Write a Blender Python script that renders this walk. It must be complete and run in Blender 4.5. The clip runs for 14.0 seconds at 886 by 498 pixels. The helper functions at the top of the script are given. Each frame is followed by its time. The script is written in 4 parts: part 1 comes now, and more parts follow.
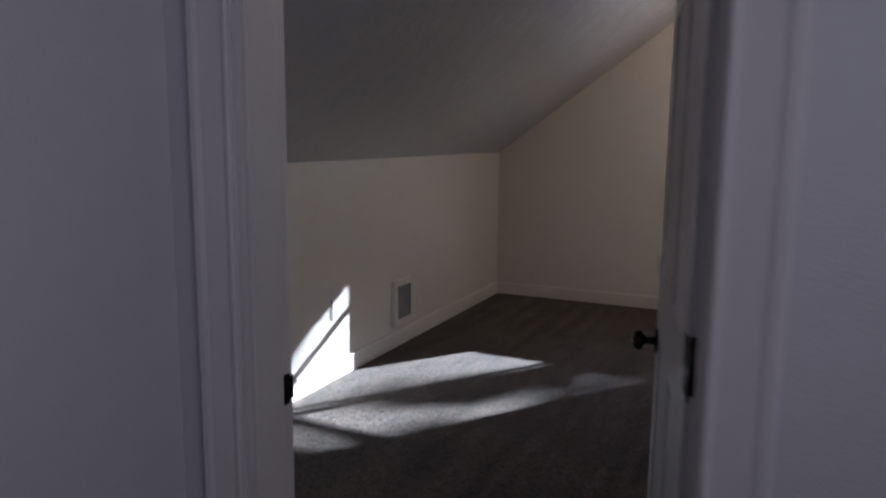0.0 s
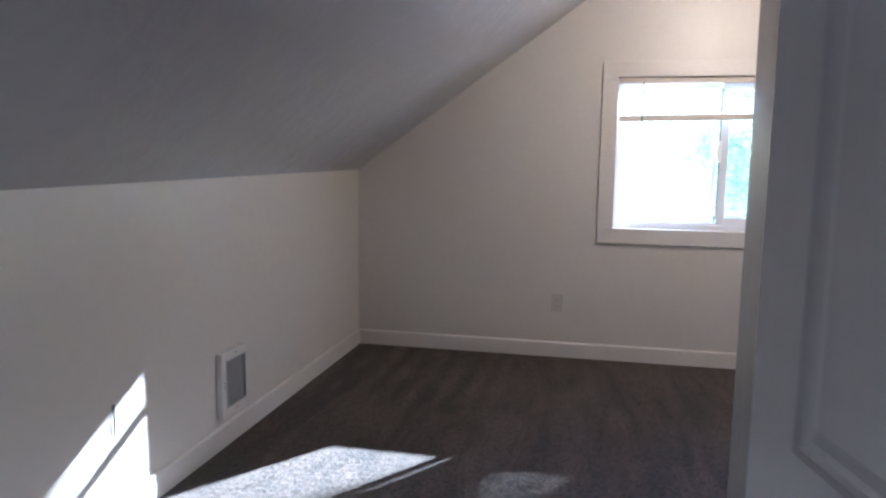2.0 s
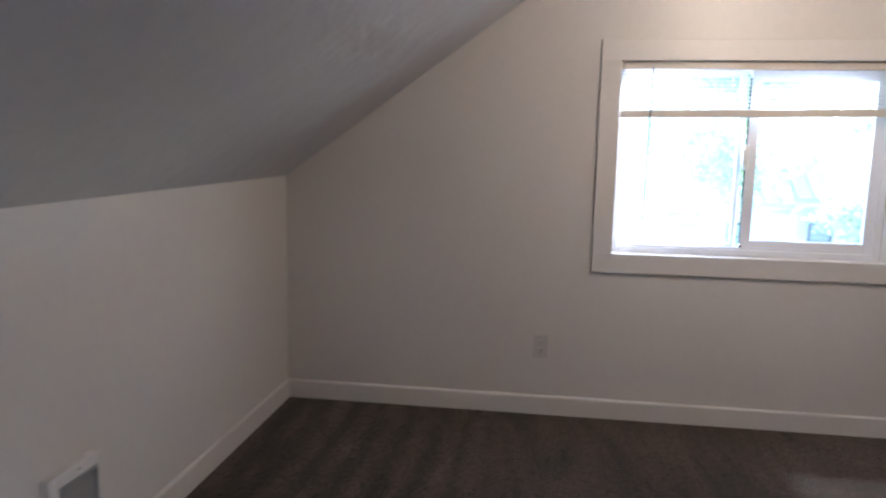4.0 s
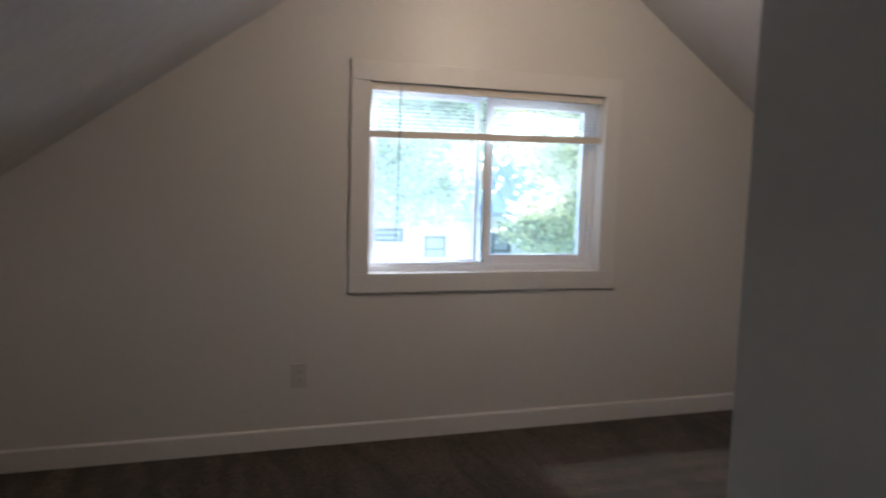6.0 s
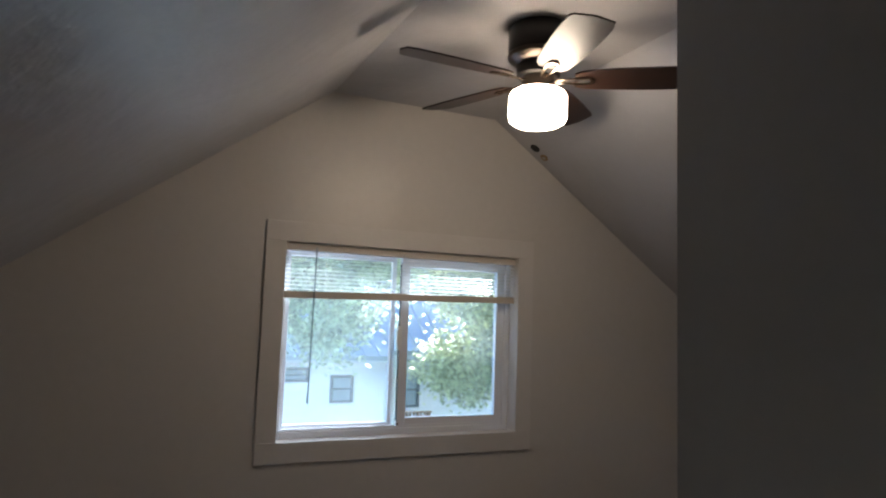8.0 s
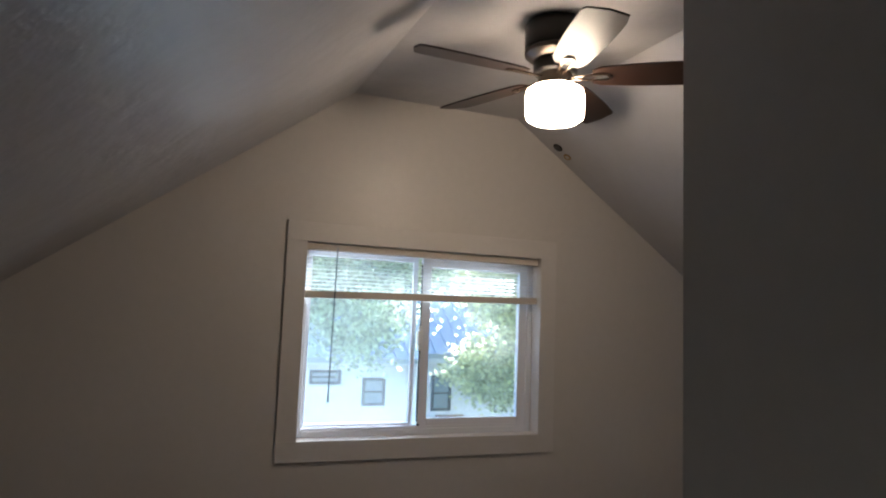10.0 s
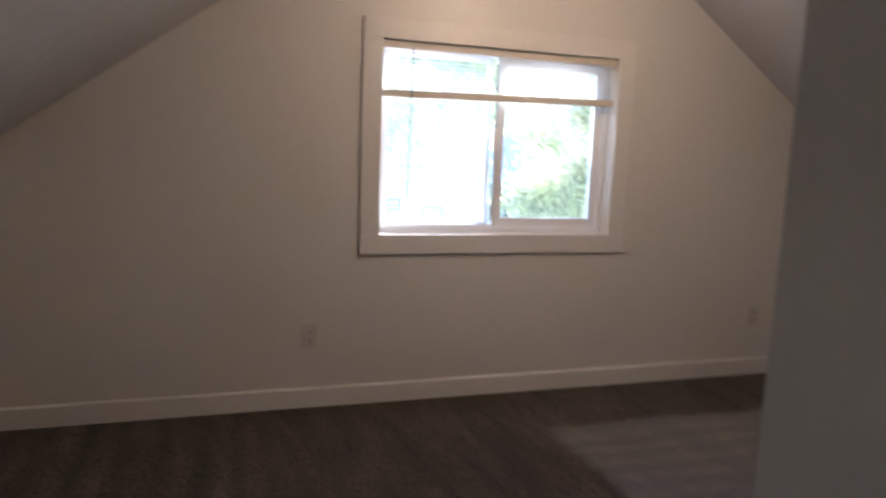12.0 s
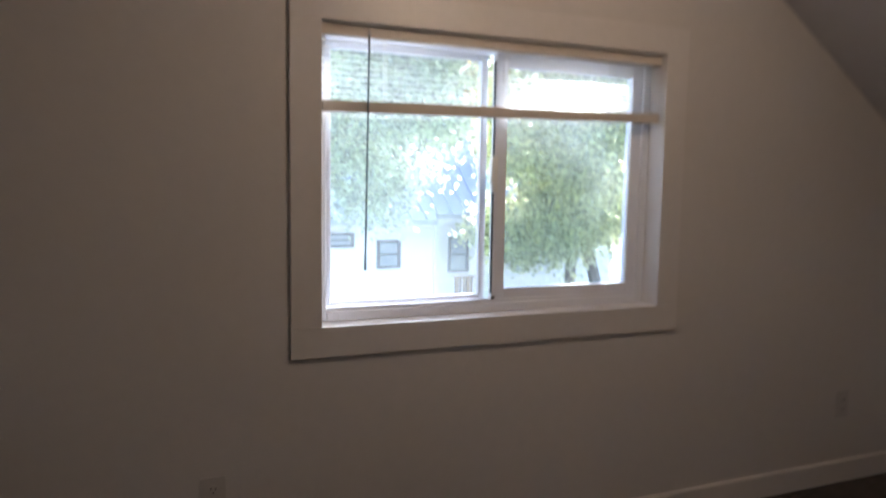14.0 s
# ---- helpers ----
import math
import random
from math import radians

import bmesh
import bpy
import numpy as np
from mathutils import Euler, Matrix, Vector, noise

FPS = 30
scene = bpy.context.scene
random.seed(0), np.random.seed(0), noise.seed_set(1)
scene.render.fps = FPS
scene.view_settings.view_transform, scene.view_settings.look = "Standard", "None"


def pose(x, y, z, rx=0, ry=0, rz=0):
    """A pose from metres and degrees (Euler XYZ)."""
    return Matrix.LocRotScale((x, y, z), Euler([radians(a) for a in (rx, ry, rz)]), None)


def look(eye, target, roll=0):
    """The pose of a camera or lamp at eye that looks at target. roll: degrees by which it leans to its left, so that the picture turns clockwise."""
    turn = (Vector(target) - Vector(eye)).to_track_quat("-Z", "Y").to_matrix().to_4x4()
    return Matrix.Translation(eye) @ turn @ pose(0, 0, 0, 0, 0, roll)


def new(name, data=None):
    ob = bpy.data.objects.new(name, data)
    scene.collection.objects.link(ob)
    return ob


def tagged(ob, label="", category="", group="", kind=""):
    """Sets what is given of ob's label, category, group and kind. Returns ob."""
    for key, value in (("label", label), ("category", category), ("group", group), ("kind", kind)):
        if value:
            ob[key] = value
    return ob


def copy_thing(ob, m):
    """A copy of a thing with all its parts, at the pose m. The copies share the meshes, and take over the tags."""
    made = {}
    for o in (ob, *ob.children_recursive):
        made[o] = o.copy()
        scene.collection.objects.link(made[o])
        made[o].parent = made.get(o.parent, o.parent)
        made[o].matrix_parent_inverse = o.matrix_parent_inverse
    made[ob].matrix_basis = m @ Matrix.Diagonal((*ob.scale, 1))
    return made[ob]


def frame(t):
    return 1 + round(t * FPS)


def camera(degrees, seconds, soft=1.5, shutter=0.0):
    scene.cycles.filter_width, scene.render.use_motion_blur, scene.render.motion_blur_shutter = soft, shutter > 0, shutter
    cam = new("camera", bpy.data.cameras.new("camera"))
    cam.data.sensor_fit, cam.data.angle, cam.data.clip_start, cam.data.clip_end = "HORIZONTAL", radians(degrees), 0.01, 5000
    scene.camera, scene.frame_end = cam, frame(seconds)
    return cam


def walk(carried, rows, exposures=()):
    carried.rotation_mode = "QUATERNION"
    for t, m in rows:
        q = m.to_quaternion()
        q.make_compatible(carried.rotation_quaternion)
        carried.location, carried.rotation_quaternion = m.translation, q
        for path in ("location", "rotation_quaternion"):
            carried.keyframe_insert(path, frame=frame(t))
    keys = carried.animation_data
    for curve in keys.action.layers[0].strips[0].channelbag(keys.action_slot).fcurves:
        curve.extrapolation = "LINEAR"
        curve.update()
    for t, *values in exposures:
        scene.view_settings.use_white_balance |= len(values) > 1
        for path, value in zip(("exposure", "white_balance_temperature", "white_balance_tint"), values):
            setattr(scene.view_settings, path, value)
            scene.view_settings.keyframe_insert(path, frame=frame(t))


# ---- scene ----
cam = camera(66.1, 14.0, soft=2.2, shutter=0.8)

PATH = [
    (0, (1.904, -5.211, 1.173), (1.078, -3.413, 0.882), 0.6),
    (0.5, (1.709, -5.016, 1.18), (0.926, -3.189, 0.962), 2.3),
    (0.7, (1.653, -4.88, 1.191), (0.853, -3.053, 1.051), 0.5),
    (1, (1.597, -4.714, 1.217), (0.754, -2.909, 1.04), 0.6),
    (1.5, (1.5, -4.448, 1.23), (0.895, -2.558, 0.982), -1.8),
    (2, (1.45, -4.238, 1.18), (1.045, -2.294, 0.938), 0.8),
    (2.2, (1.446, -4.16, 1.191), (0.999, -2.224, 0.958), 0.3),
    (4.3, (1.196, -3.169, 1.264), (1.039, -1.194, 0.992), 1.8),
    (4.5, (1.166, -3.091, 1.237), (1.152, -1.099, 1.057), 2.9),
    (5, (1.128, -2.978, 1.24), (1.558, -1.027, 1.139), 2.7),
    (5.5, (1.01, -3.016, 1.267), (1.499, -1.08, 1.148), 3.8),
    (6, (0.999, -3.154, 1.265), (1.593, -1.254, 1.066), 1.6),
    (6.5, (1.029, -3.147, 1.363), (1.89, -1.344, 1.3), 0.7),
    (7, (0.979, -3.137, 1.386), (1.919, -1.382, 1.569), -0.4),
    (7.5, (0.986, -3.12, 1.398), (1.882, -1.347, 1.629), 0.6),
    (8, (0.972, -3.094, 1.398), (1.806, -1.287, 1.595), 1.9),
    (10.3, (1.04, -3.114, 1.381), (1.779, -1.267, 1.585), 2.1),
    (10.5, (1.013, -3.146, 1.386), (1.773, -1.298, 1.476), 2.0),
    (11, (1.014, -3.154, 1.239), (1.78, -1.325, 0.976), 0.7),
    (11.5, (0.972, -3.156, 1.242), (1.658, -1.319, 0.848), 0.1),
    (12, (0.929, -3.12, 1.211), (1.538, -1.236, 0.932), 2.2),
    (12.3, (0.942, -3.031, 1.231), (1.433, -1.108, 0.981), 2.2),
    (12.3, (0.942, -3.031, 1.231), (1.433, -1.108, 0.981), 2.2),
    (12.3, (0.942, -3.031, 1.231), (1.433, -1.108, 0.981), 2.2),
    (12.3, (0.942, -3.031, 1.231), (1.433, -1.108, 0.981), 2.2),
    (12.5, (0.948, -2.948, 1.215), (1.498, -1.032, 1.05), 2.0),
    (13, (0.977, -2.685, 1.25), (1.69, -0.821, 1.119), 3.0),
    (13.5, (1.125, -2.372, 1.262), (1.84, -0.506, 1.166), 4.5),
    (14, (1.208, -1.997, 1.256), (1.944, -0.148, 1.061), 0.9),
]
EXPOSURES = [(0, 3.3, 5350, 7), (0.5, 3.9, 5300, 6), (1.0, 4.4, 5150, 5), (1.5, 4.42, 4900, 3), (2.2, 4.25, 4950, 5), (4.3, 4.1, 5150, 4), (5.5, 3.6, 5350, 2), (6.0, 3.3, 5450, 3),
             (6.5, 3.1, 5500, 2), (7.0, 2.85, 5600, 1), (7.5, 2.65, 5600, 1), (8.0, 2.45, 5500, 1), (10.4, 2.65, 5700, 3), (11.0, 2.5, 5850, 4), (11.5, 3.15, 5800, 5), (12.0, 3.7, 5950, 9), (12.5, 3.85, 5800, 11),
             (13.2, 3.6, 5850, 11), (13.6, 3.2, 5900, 10), (14.0, 2.8, 5900, 9)]
SKY_STRENGTH, SUN_STRENGTH, HALL_WATTS, GLOBE_STRENGTH = 0.15, 3.7, 0.59, 6.5
walk(cam, [(t, look(eye, target, roll)) for t, eye, target, roll in PATH], EXPOSURES)

# ---- world, sun and lamps ----
SUN_AZIMUTH, SUN_HEIGHT = radians(35.8), radians(22.2)   # azimuth from +y towards +x


def make_world():
    world = bpy.data.worlds.new("world")
    scene.world = world
    world.use_nodes = True
    tree = world.node_tree
    sky = tree.nodes.new("ShaderNodeTexSky")
    sky.sky_type, sky.sun_disc = "NISHITA", False
    sky.sun_elevation, sky.sun_rotation = SUN_HEIGHT, SUN_AZIMUTH
    sky.air_density, sky.dust_density = 1.0, 0.3
    back = tree.nodes["Background"]
    back.inputs["Strength"].default_value = SKY_STRENGTH
    tree.links.new(sky.outputs[0], back.inputs["Color"])
    sun = bpy.data.lights.new("sun", "SUN")
    sun.energy, sun.angle, sun.color = SUN_STRENGTH, radians(0.5), (1.0, 0.98, 0.96)
    ob = new("sun", sun)
    way = Vector((math.sin(SUN_AZIMUTH) * math.cos(SUN_HEIGHT), math.cos(SUN_AZIMUTH) * math.cos(SUN_HEIGHT), math.sin(SUN_HEIGHT)))
    ob.matrix_world = look(way * 30, (0, 0, 0))
    # unseen fill lamp, added in an opening of the east wall to brighten the landing
    lamp = bpy.data.lights.new("hall_fill", "AREA")
    lamp.shape, lamp.size, lamp.size_y = "RECTANGLE", 0.72, 0.86
    lamp.energy, lamp.color = HALL_WATTS, (1.0, 0.87, 0.93)
    ob = new("hall_fill", lamp)
    ob.matrix_world = look((2.64, -5.35, 1.4), (0, -5.35, 1.4))


make_world()


# ---- materials ----
def material(name, colour, rough=0.5, metal=0.0, vary=0.06, scale=3.0, grain=60.0, bump=0.0, bump_scale=120.0, bump2=0.0,
             bump2_scale=8.0, spec=0.5, coat=0.0, emission=None, strength=0.0, random=0.0):
    """A painted or solid surface: its colour varies softly at a large and a small scale, with relief at two scales."""
    mat = bpy.data.materials.new(name)
    mat.use_nodes = True
    nodes, links = mat.node_tree.nodes, mat.node_tree.links
    bsdf = nodes["Principled BSDF"]
    bsdf.inputs["Roughness"].default_value = rough
    bsdf.inputs["Metallic"].default_value = metal
    bsdf.inputs["Specular IOR Level"].default_value = spec
    bsdf.inputs["Coat Weight"].default_value = coat
    coord = nodes.new("ShaderNodeTexCoord")

    def noise_at(size, detail=3.0):
        n = nodes.new("ShaderNodeTexNoise")
        n.inputs["Scale"].default_value, n.inputs["Detail"].default_value = size, detail
        links.new(coord.outputs["Object"], n.inputs["Vector"])
        return n

    big, small = noise_at(scale), noise_at(grain)
    add = nodes.new("ShaderNodeMath")
    add.operation = "ADD"
    links.new(big.outputs["Fac"], add.inputs[0])
    links.new(small.outputs["Fac"], add.inputs[1])
    span = nodes.new("ShaderNodeMapRange")
    span.inputs["From Min"].default_value, span.inputs["From Max"].default_value = 0.6, 1.4
    span.inputs["To Min"].default_value, span.inputs["To Max"].default_value = 1 - vary, 1 + vary
    links.new(add.outputs[0], span.inputs["Value"])
    factor = span.outputs[0]
    if random:
        info = nodes.new("ShaderNodeObjectInfo")
        r = nodes.new("ShaderNodeMapRange")
        r.inputs["To Min"].default_value, r.inputs["To Max"].default_value = 1 - random, 1 + random
        links.new(info.outputs["Random"], r.inputs["Value"])
        mul = nodes.new("ShaderNodeMath")
        mul.operation = "MULTIPLY"
        links.new(factor, mul.inputs[0])
        links.new(r.outputs[0], mul.inputs[1])
        factor = mul.outputs[0]
    scaled = nodes.new("ShaderNodeVectorMath")
    scaled.operation = "SCALE"
    scaled.inputs[0].default_value = colour
    links.new(factor, scaled.inputs["Scale"])
    links.new(scaled.outputs[0], bsdf.inputs["Base Color"])
    rr = nodes.new("ShaderNodeMapRange")
    rr.inputs["To Min"].default_value, rr.inputs["To Max"].default_value = max(rough - 0.06, 0.02), min(rough + 0.06, 1)
    links.new(big.outputs["Fac"], rr.inputs["Value"])
    links.new(rr.outputs[0], bsdf.inputs["Roughness"])
    normal = None
    for amount, size, detail in ((bump, bump_scale, 2.0), (bump2, bump2_scale, 4.0)):
        if amount:
            n = noise_at(size, detail)
            b = nodes.new("ShaderNodeBump")
            b.inputs["Strength"].default_value = 1.0
            b.inputs["Distance"].default_value = amount
            links.new(n.outputs["Fac"], b.inputs["Height"])
            if normal:
                links.new(normal, b.inputs["Normal"])
            normal = b.outputs[0]
    if normal:
        links.new(normal, bsdf.inputs["Normal"])
    if emission:
        bsdf.inputs["Emission Color"].default_value = (*emission, 1)
        bsdf.inputs["Emission Strength"].default_value = strength
    return mat


def carpet_material():
    mat = material("carpet", (0.052, 0.037, 0.028), rough=0.95, vary=0.30, scale=2.2, grain=55, bump=0.006, bump_scale=190,
                   bump2=0.006, bump2_scale=38, spec=0.1)
    nodes, links = mat.node_tree.nodes, mat.node_tree.links
    bsdf = nodes["Principled BSDF"]
    bsdf.inputs["Sheen Weight"].default_value = 0.12
    bsdf.inputs["Sheen Roughness"].default_value = 0.6
    coord = nodes.new("ShaderNodeTexCoord")
    bend = nodes.new("ShaderNodeMapping")
    bend.inputs["Rotation"].default_value = (0, 0, radians(8))
    bend.inputs["Scale"].default_value = (5.5, 1.1, 1.0)
    links.new(coord.outputs["Object"], bend.inputs["Vector"])
    streak = nodes.new("ShaderNodeTexNoise")
    streak.inputs["Scale"].default_value, streak.inputs["Detail"].default_value = 1.0, 3.0
    streak.inputs["Distortion"].default_value = 1.4
    links.new(bend.outputs[0], streak.inputs["Vector"])
    tuft = nodes.new("ShaderNodeTexVoronoi")
    tuft.inputs["Scale"].default_value = 85
    links.new(coord.outputs["Object"], tuft.inputs["Vector"])
    span = nodes.new("ShaderNodeMapRange")
    span.inputs["From Min"].default_value, span.inputs["From Max"].default_value = 0.35, 0.65
    span.inputs["To Min"].default_value, span.inputs["To Max"].default_value = 0.62, 1.45
    links.new(streak.outputs["Fac"], span.inputs["Value"])
    fleck = nodes.new("ShaderNodeMapRange")
    fleck.inputs["From Max"].default_value = 1.0
    fleck.inputs["To Min"].default_value, fleck.inputs["To Max"].default_value = 1.65, 0.15
    links.new(tuft.outputs["Distance"], fleck.inputs["Value"])
    both = nodes.new("ShaderNodeMath")
    both.operation = "MULTIPLY"
    links.new(span.outputs[0], both.inputs[0])
    links.new(fleck.outputs[0], both.inputs[1])

    def maths(kind, p, q=None):
        n = nodes.new("ShaderNodeMath")
        n.operation = kind
        for socket, v in zip(n.inputs, (p, q)):
            if v is None:
                continue
            if isinstance(v, (int, float)):
                socket.default_value = v
            else:
                links.new(v, socket)
        return n.outputs[0]

    def between(v, lo, hi):
        n = nodes.new("ShaderNodeMapRange")
        n.interpolation_type = "SMOOTHSTEP"
        n.inputs["From Min"].default_value, n.inputs["From Max"].default_value = lo, hi
        links.new(v, n.inputs["Value"])
        return n.outputs[0]

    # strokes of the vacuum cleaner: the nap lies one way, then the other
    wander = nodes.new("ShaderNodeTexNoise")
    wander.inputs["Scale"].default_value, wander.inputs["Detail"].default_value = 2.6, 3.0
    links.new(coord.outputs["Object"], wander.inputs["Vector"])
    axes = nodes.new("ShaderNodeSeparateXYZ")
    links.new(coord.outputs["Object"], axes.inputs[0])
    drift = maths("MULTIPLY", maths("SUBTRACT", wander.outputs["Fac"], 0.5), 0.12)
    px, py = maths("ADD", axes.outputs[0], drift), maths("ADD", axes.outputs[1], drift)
    # the cross lane's daylit sheen is put in as lighter colour and extra sheen
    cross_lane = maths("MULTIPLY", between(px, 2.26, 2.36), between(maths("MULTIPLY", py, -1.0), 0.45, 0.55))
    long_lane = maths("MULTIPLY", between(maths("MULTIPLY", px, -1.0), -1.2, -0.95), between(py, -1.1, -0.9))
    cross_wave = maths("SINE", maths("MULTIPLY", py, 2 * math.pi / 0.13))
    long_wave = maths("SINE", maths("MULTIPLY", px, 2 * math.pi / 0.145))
    nap_and_sheen = maths("ADD", maths("MULTIPLY", cross_lane, maths("ADD", 0.20, maths("MULTIPLY", cross_wave, 0.45))), maths("MULTIPLY", long_lane, maths("MULTIPLY", long_wave, 0.32)))
    both = maths("MULTIPLY", both.outputs[0], maths("ADD", nap_and_sheen, 1.0))
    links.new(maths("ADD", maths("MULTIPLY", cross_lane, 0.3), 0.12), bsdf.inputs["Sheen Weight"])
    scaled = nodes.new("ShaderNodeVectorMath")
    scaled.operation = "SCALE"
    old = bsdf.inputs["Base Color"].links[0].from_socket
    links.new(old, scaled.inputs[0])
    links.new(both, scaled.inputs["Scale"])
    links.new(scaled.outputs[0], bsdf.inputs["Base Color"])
    return mat


def leaf_material(name, colour, through_colour):
    mat = bpy.data.materials.new(name)
    mat.use_nodes = True
    nodes, links = mat.node_tree.nodes, mat.node_tree.links
    bsdf = nodes["Principled BSDF"]
    bsdf.inputs["Roughness"].default_value = 0.5
    geo = nodes.new("ShaderNodeNewGeometry")
    vary = nodes.new("ShaderNodeMapRange")
    vary.inputs["To Min"].default_value, vary.inputs["To Max"].default_value = 0.6, 1.45
    links.new(geo.outputs["Random Per Island"], vary.inputs["Value"])
    outs = []
    for c in (colour, through_colour):
        s = nodes.new("ShaderNodeVectorMath")
        s.operation = "SCALE"
        s.inputs[0].default_value = c
        links.new(vary.outputs[0], s.inputs["Scale"])
        outs.append(s.outputs[0])
    links.new(outs[0], bsdf.inputs["Base Color"])
    trans = nodes.new("ShaderNodeBsdfTranslucent")
    links.new(outs[1], trans.inputs["Color"])
    mix = nodes.new("ShaderNodeMixShader")
    mix.inputs[0].default_value = 0.65
    links.new(bsdf.outputs[0], mix.inputs[1])
    links.new(trans.outputs[0], mix.inputs[2])
    links.new(mix.outputs[0], nodes["Material Output"].inputs["Surface"])
    return mat


VEIL = 0.028             # share of pale haze mixed into the panes to wash out the view


def glass_material():
    mat = bpy.data.materials.new("window_glass")
    mat.use_nodes = True
    nodes, links = mat.node_tree.nodes, mat.node_tree.links
    clear = nodes.new("ShaderNodeBsdfTransparent")
    clear.inputs["Color"].default_value = (0.93, 0.91, 0.96, 1)
    gloss = nodes.new("ShaderNodeBsdfGlossy")
    gloss.inputs["Roughness"].default_value = 0.02
    fres = nodes.new("ShaderNodeFresnel")
    fres.inputs["IOR"].default_value = 1.45
    mix = nodes.new("ShaderNodeMixShader")
    links.new(fres.outputs[0], mix.inputs[0])
    links.new(clear.outputs[0], mix.inputs[1])
    links.new(gloss.outputs[0], mix.inputs[2])
    # bluish translucent haze put into the glass to lighten what lies behind it
    veil = nodes.new("ShaderNodeBsdfTranslucent")
    veil.inputs["Color"].default_value = (0.82, 0.92, 1.0, 1)
    coord = nodes.new("ShaderNodeTexCoord")
    veil_noise = nodes.new("ShaderNodeTexNoise")
    veil_noise.inputs["Scale"].default_value, veil_noise.inputs["Detail"].default_value = 5.0, 5.0
    links.new(coord.outputs["Object"], veil_noise.inputs["Vector"])
    amount = nodes.new("ShaderNodeMapRange")
    amount.inputs["To Min"].default_value, amount.inputs["To Max"].default_value = VEIL * 0.6, VEIL * 1.4
    links.new(veil_noise.outputs["Fac"], amount.inputs["Value"])
    veiled = nodes.new("ShaderNodeMixShader")
    links.new(amount.outputs[0], veiled.inputs[0])
    links.new(mix.outputs[0], veiled.inputs[1])
    links.new(veil.outputs[0], veiled.inputs[2])
    links.new(veiled.outputs[0], nodes["Material Output"].inputs["Surface"])
    return mat


def wood_material(name, dark, light):
    mat = material(name, dark, rough=0.4, vary=0.1)
    nodes, links = mat.node_tree.nodes, mat.node_tree.links
    coord = nodes.new("ShaderNodeTexCoord")
    m = nodes.new("ShaderNodeMapping")
    m.inputs["Scale"].default_value = (3, 60, 60)
    links.new(coord.outputs["Object"], m.inputs["Vector"])
    n = nodes.new("ShaderNodeTexNoise")
    n.inputs["Scale"].default_value, n.inputs["Detail"].default_value = 1.5, 5
    links.new(m.outputs[0], n.inputs["Vector"])
    ramp = nodes.new("ShaderNodeMix")
    ramp.data_type = "RGBA"
    ramp.inputs["A"].default_value, ramp.inputs["B"].default_value = (*dark, 1), (*light, 1)
    links.new(n.outputs["Fac"], ramp.inputs["Factor"])
    links.new(ramp.outputs["Result"], nodes["Principled BSDF"].inputs["Base Color"])
    return mat


WALL = material("wall_paint", (0.59, 0.56, 0.53), rough=0.38, vary=0.03, scale=1.3, grain=25, bump=0.0006, bump_scale=170, bump2=0.005, bump2_scale=3.5)
GLOSSY_WALL = material("semigloss_wall_paint", (0.48, 0.47, 0.445), rough=0.15, spec=0.7, vary=0.03, scale=1.3, grain=25, bump=0.0004, bump_scale=60, bump2=0.004, bump2_scale=6)
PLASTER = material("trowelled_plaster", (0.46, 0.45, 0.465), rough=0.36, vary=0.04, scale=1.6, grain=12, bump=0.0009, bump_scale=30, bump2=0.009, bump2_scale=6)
HALL = material("hall_wall_paint", (0.59, 0.575, 0.58), rough=0.5, vary=0.03, scale=1.1, grain=20, bump=0.0008, bump_scale=150, bump2=0.002, bump2_scale=3)
TRIM = material("white_trim_paint", (0.63, 0.60, 0.575), rough=0.35, vary=0.03, scale=4, grain=40, bump=0.0004, bump_scale=30)
DOOR = material("white_door_paint", (0.64, 0.63, 0.64), rough=0.3, vary=0.03, scale=2, grain=30, bump=0.0006, bump_scale=25)
VINYL = material("white_vinyl", (0.78, 0.80, 0.86), rough=0.3, vary=0.02)
BLIND = material("cream_blind_vinyl", (0.62, 0.55, 0.47), rough=0.4, vary=0.04)
SLAT = material("white_blind_slat", (0.82, 0.82, 0.8), rough=0.35, vary=0.03, random=0.03)
BLACK = material("oil_rubbed_black_metal", (0.018, 0.015, 0.014), rough=0.25, metal=0.7, vary=0.2)
BRONZE = material("dark_bronze_enamel", (0.012, 0.010, 0.009), rough=0.35, metal=0.3, vary=0.15)
NICKEL = material("brushed_nickel", (0.22, 0.175, 0.14), rough=0.28, metal=1.0, vary=0.08)
BRONZE_RIM = material("bronze_rim_metal", (0.11, 0.09, 0.075), rough=0.3, metal=1.0, vary=0.1)
BRASS = material("aged_brass", (0.36, 0.23, 0.10), rough=0.45, metal=1.0, vary=0.1)
PLASTIC = material("white_plastic", (0.50, 0.475, 0.45), rough=0.35, vary=0.02)
DARK_SLOT = material("dark_slot", (0.03, 0.03, 0.03), rough=0.6)
GRILLE = material("grey_grille_paint", (0.30, 0.305, 0.315), rough=0.45, vary=0.08)
DUCT = material("dark_duct", (0.09, 0.09, 0.095), rough=0.7, vary=0.1)
WAND = material("smoky_plastic", (0.10, 0.12, 0.13), rough=0.2)
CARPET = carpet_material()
GLASS = glass_material()
WALNUT = wood_material("walnut_blade", (0.012, 0.006, 0.004), (0.032, 0.014, 0.009))
GLOBE = material("lit_opal_glass", (0.85, 0.83, 0.8), rough=0.3, emission=(1.0, 0.71, 0.48), strength=GLOBE_STRENGTH)
SIDING = material("white_lap_siding", (0.86, 0.85, 0.88), rough=0.6, vary=0.05, random=0.04)
SLATE_METAL = material("blue_grey_metal_roof", (0.45, 0.49, 0.58), rough=0.4, metal=0.2, vary=0.08, scale=0.6)
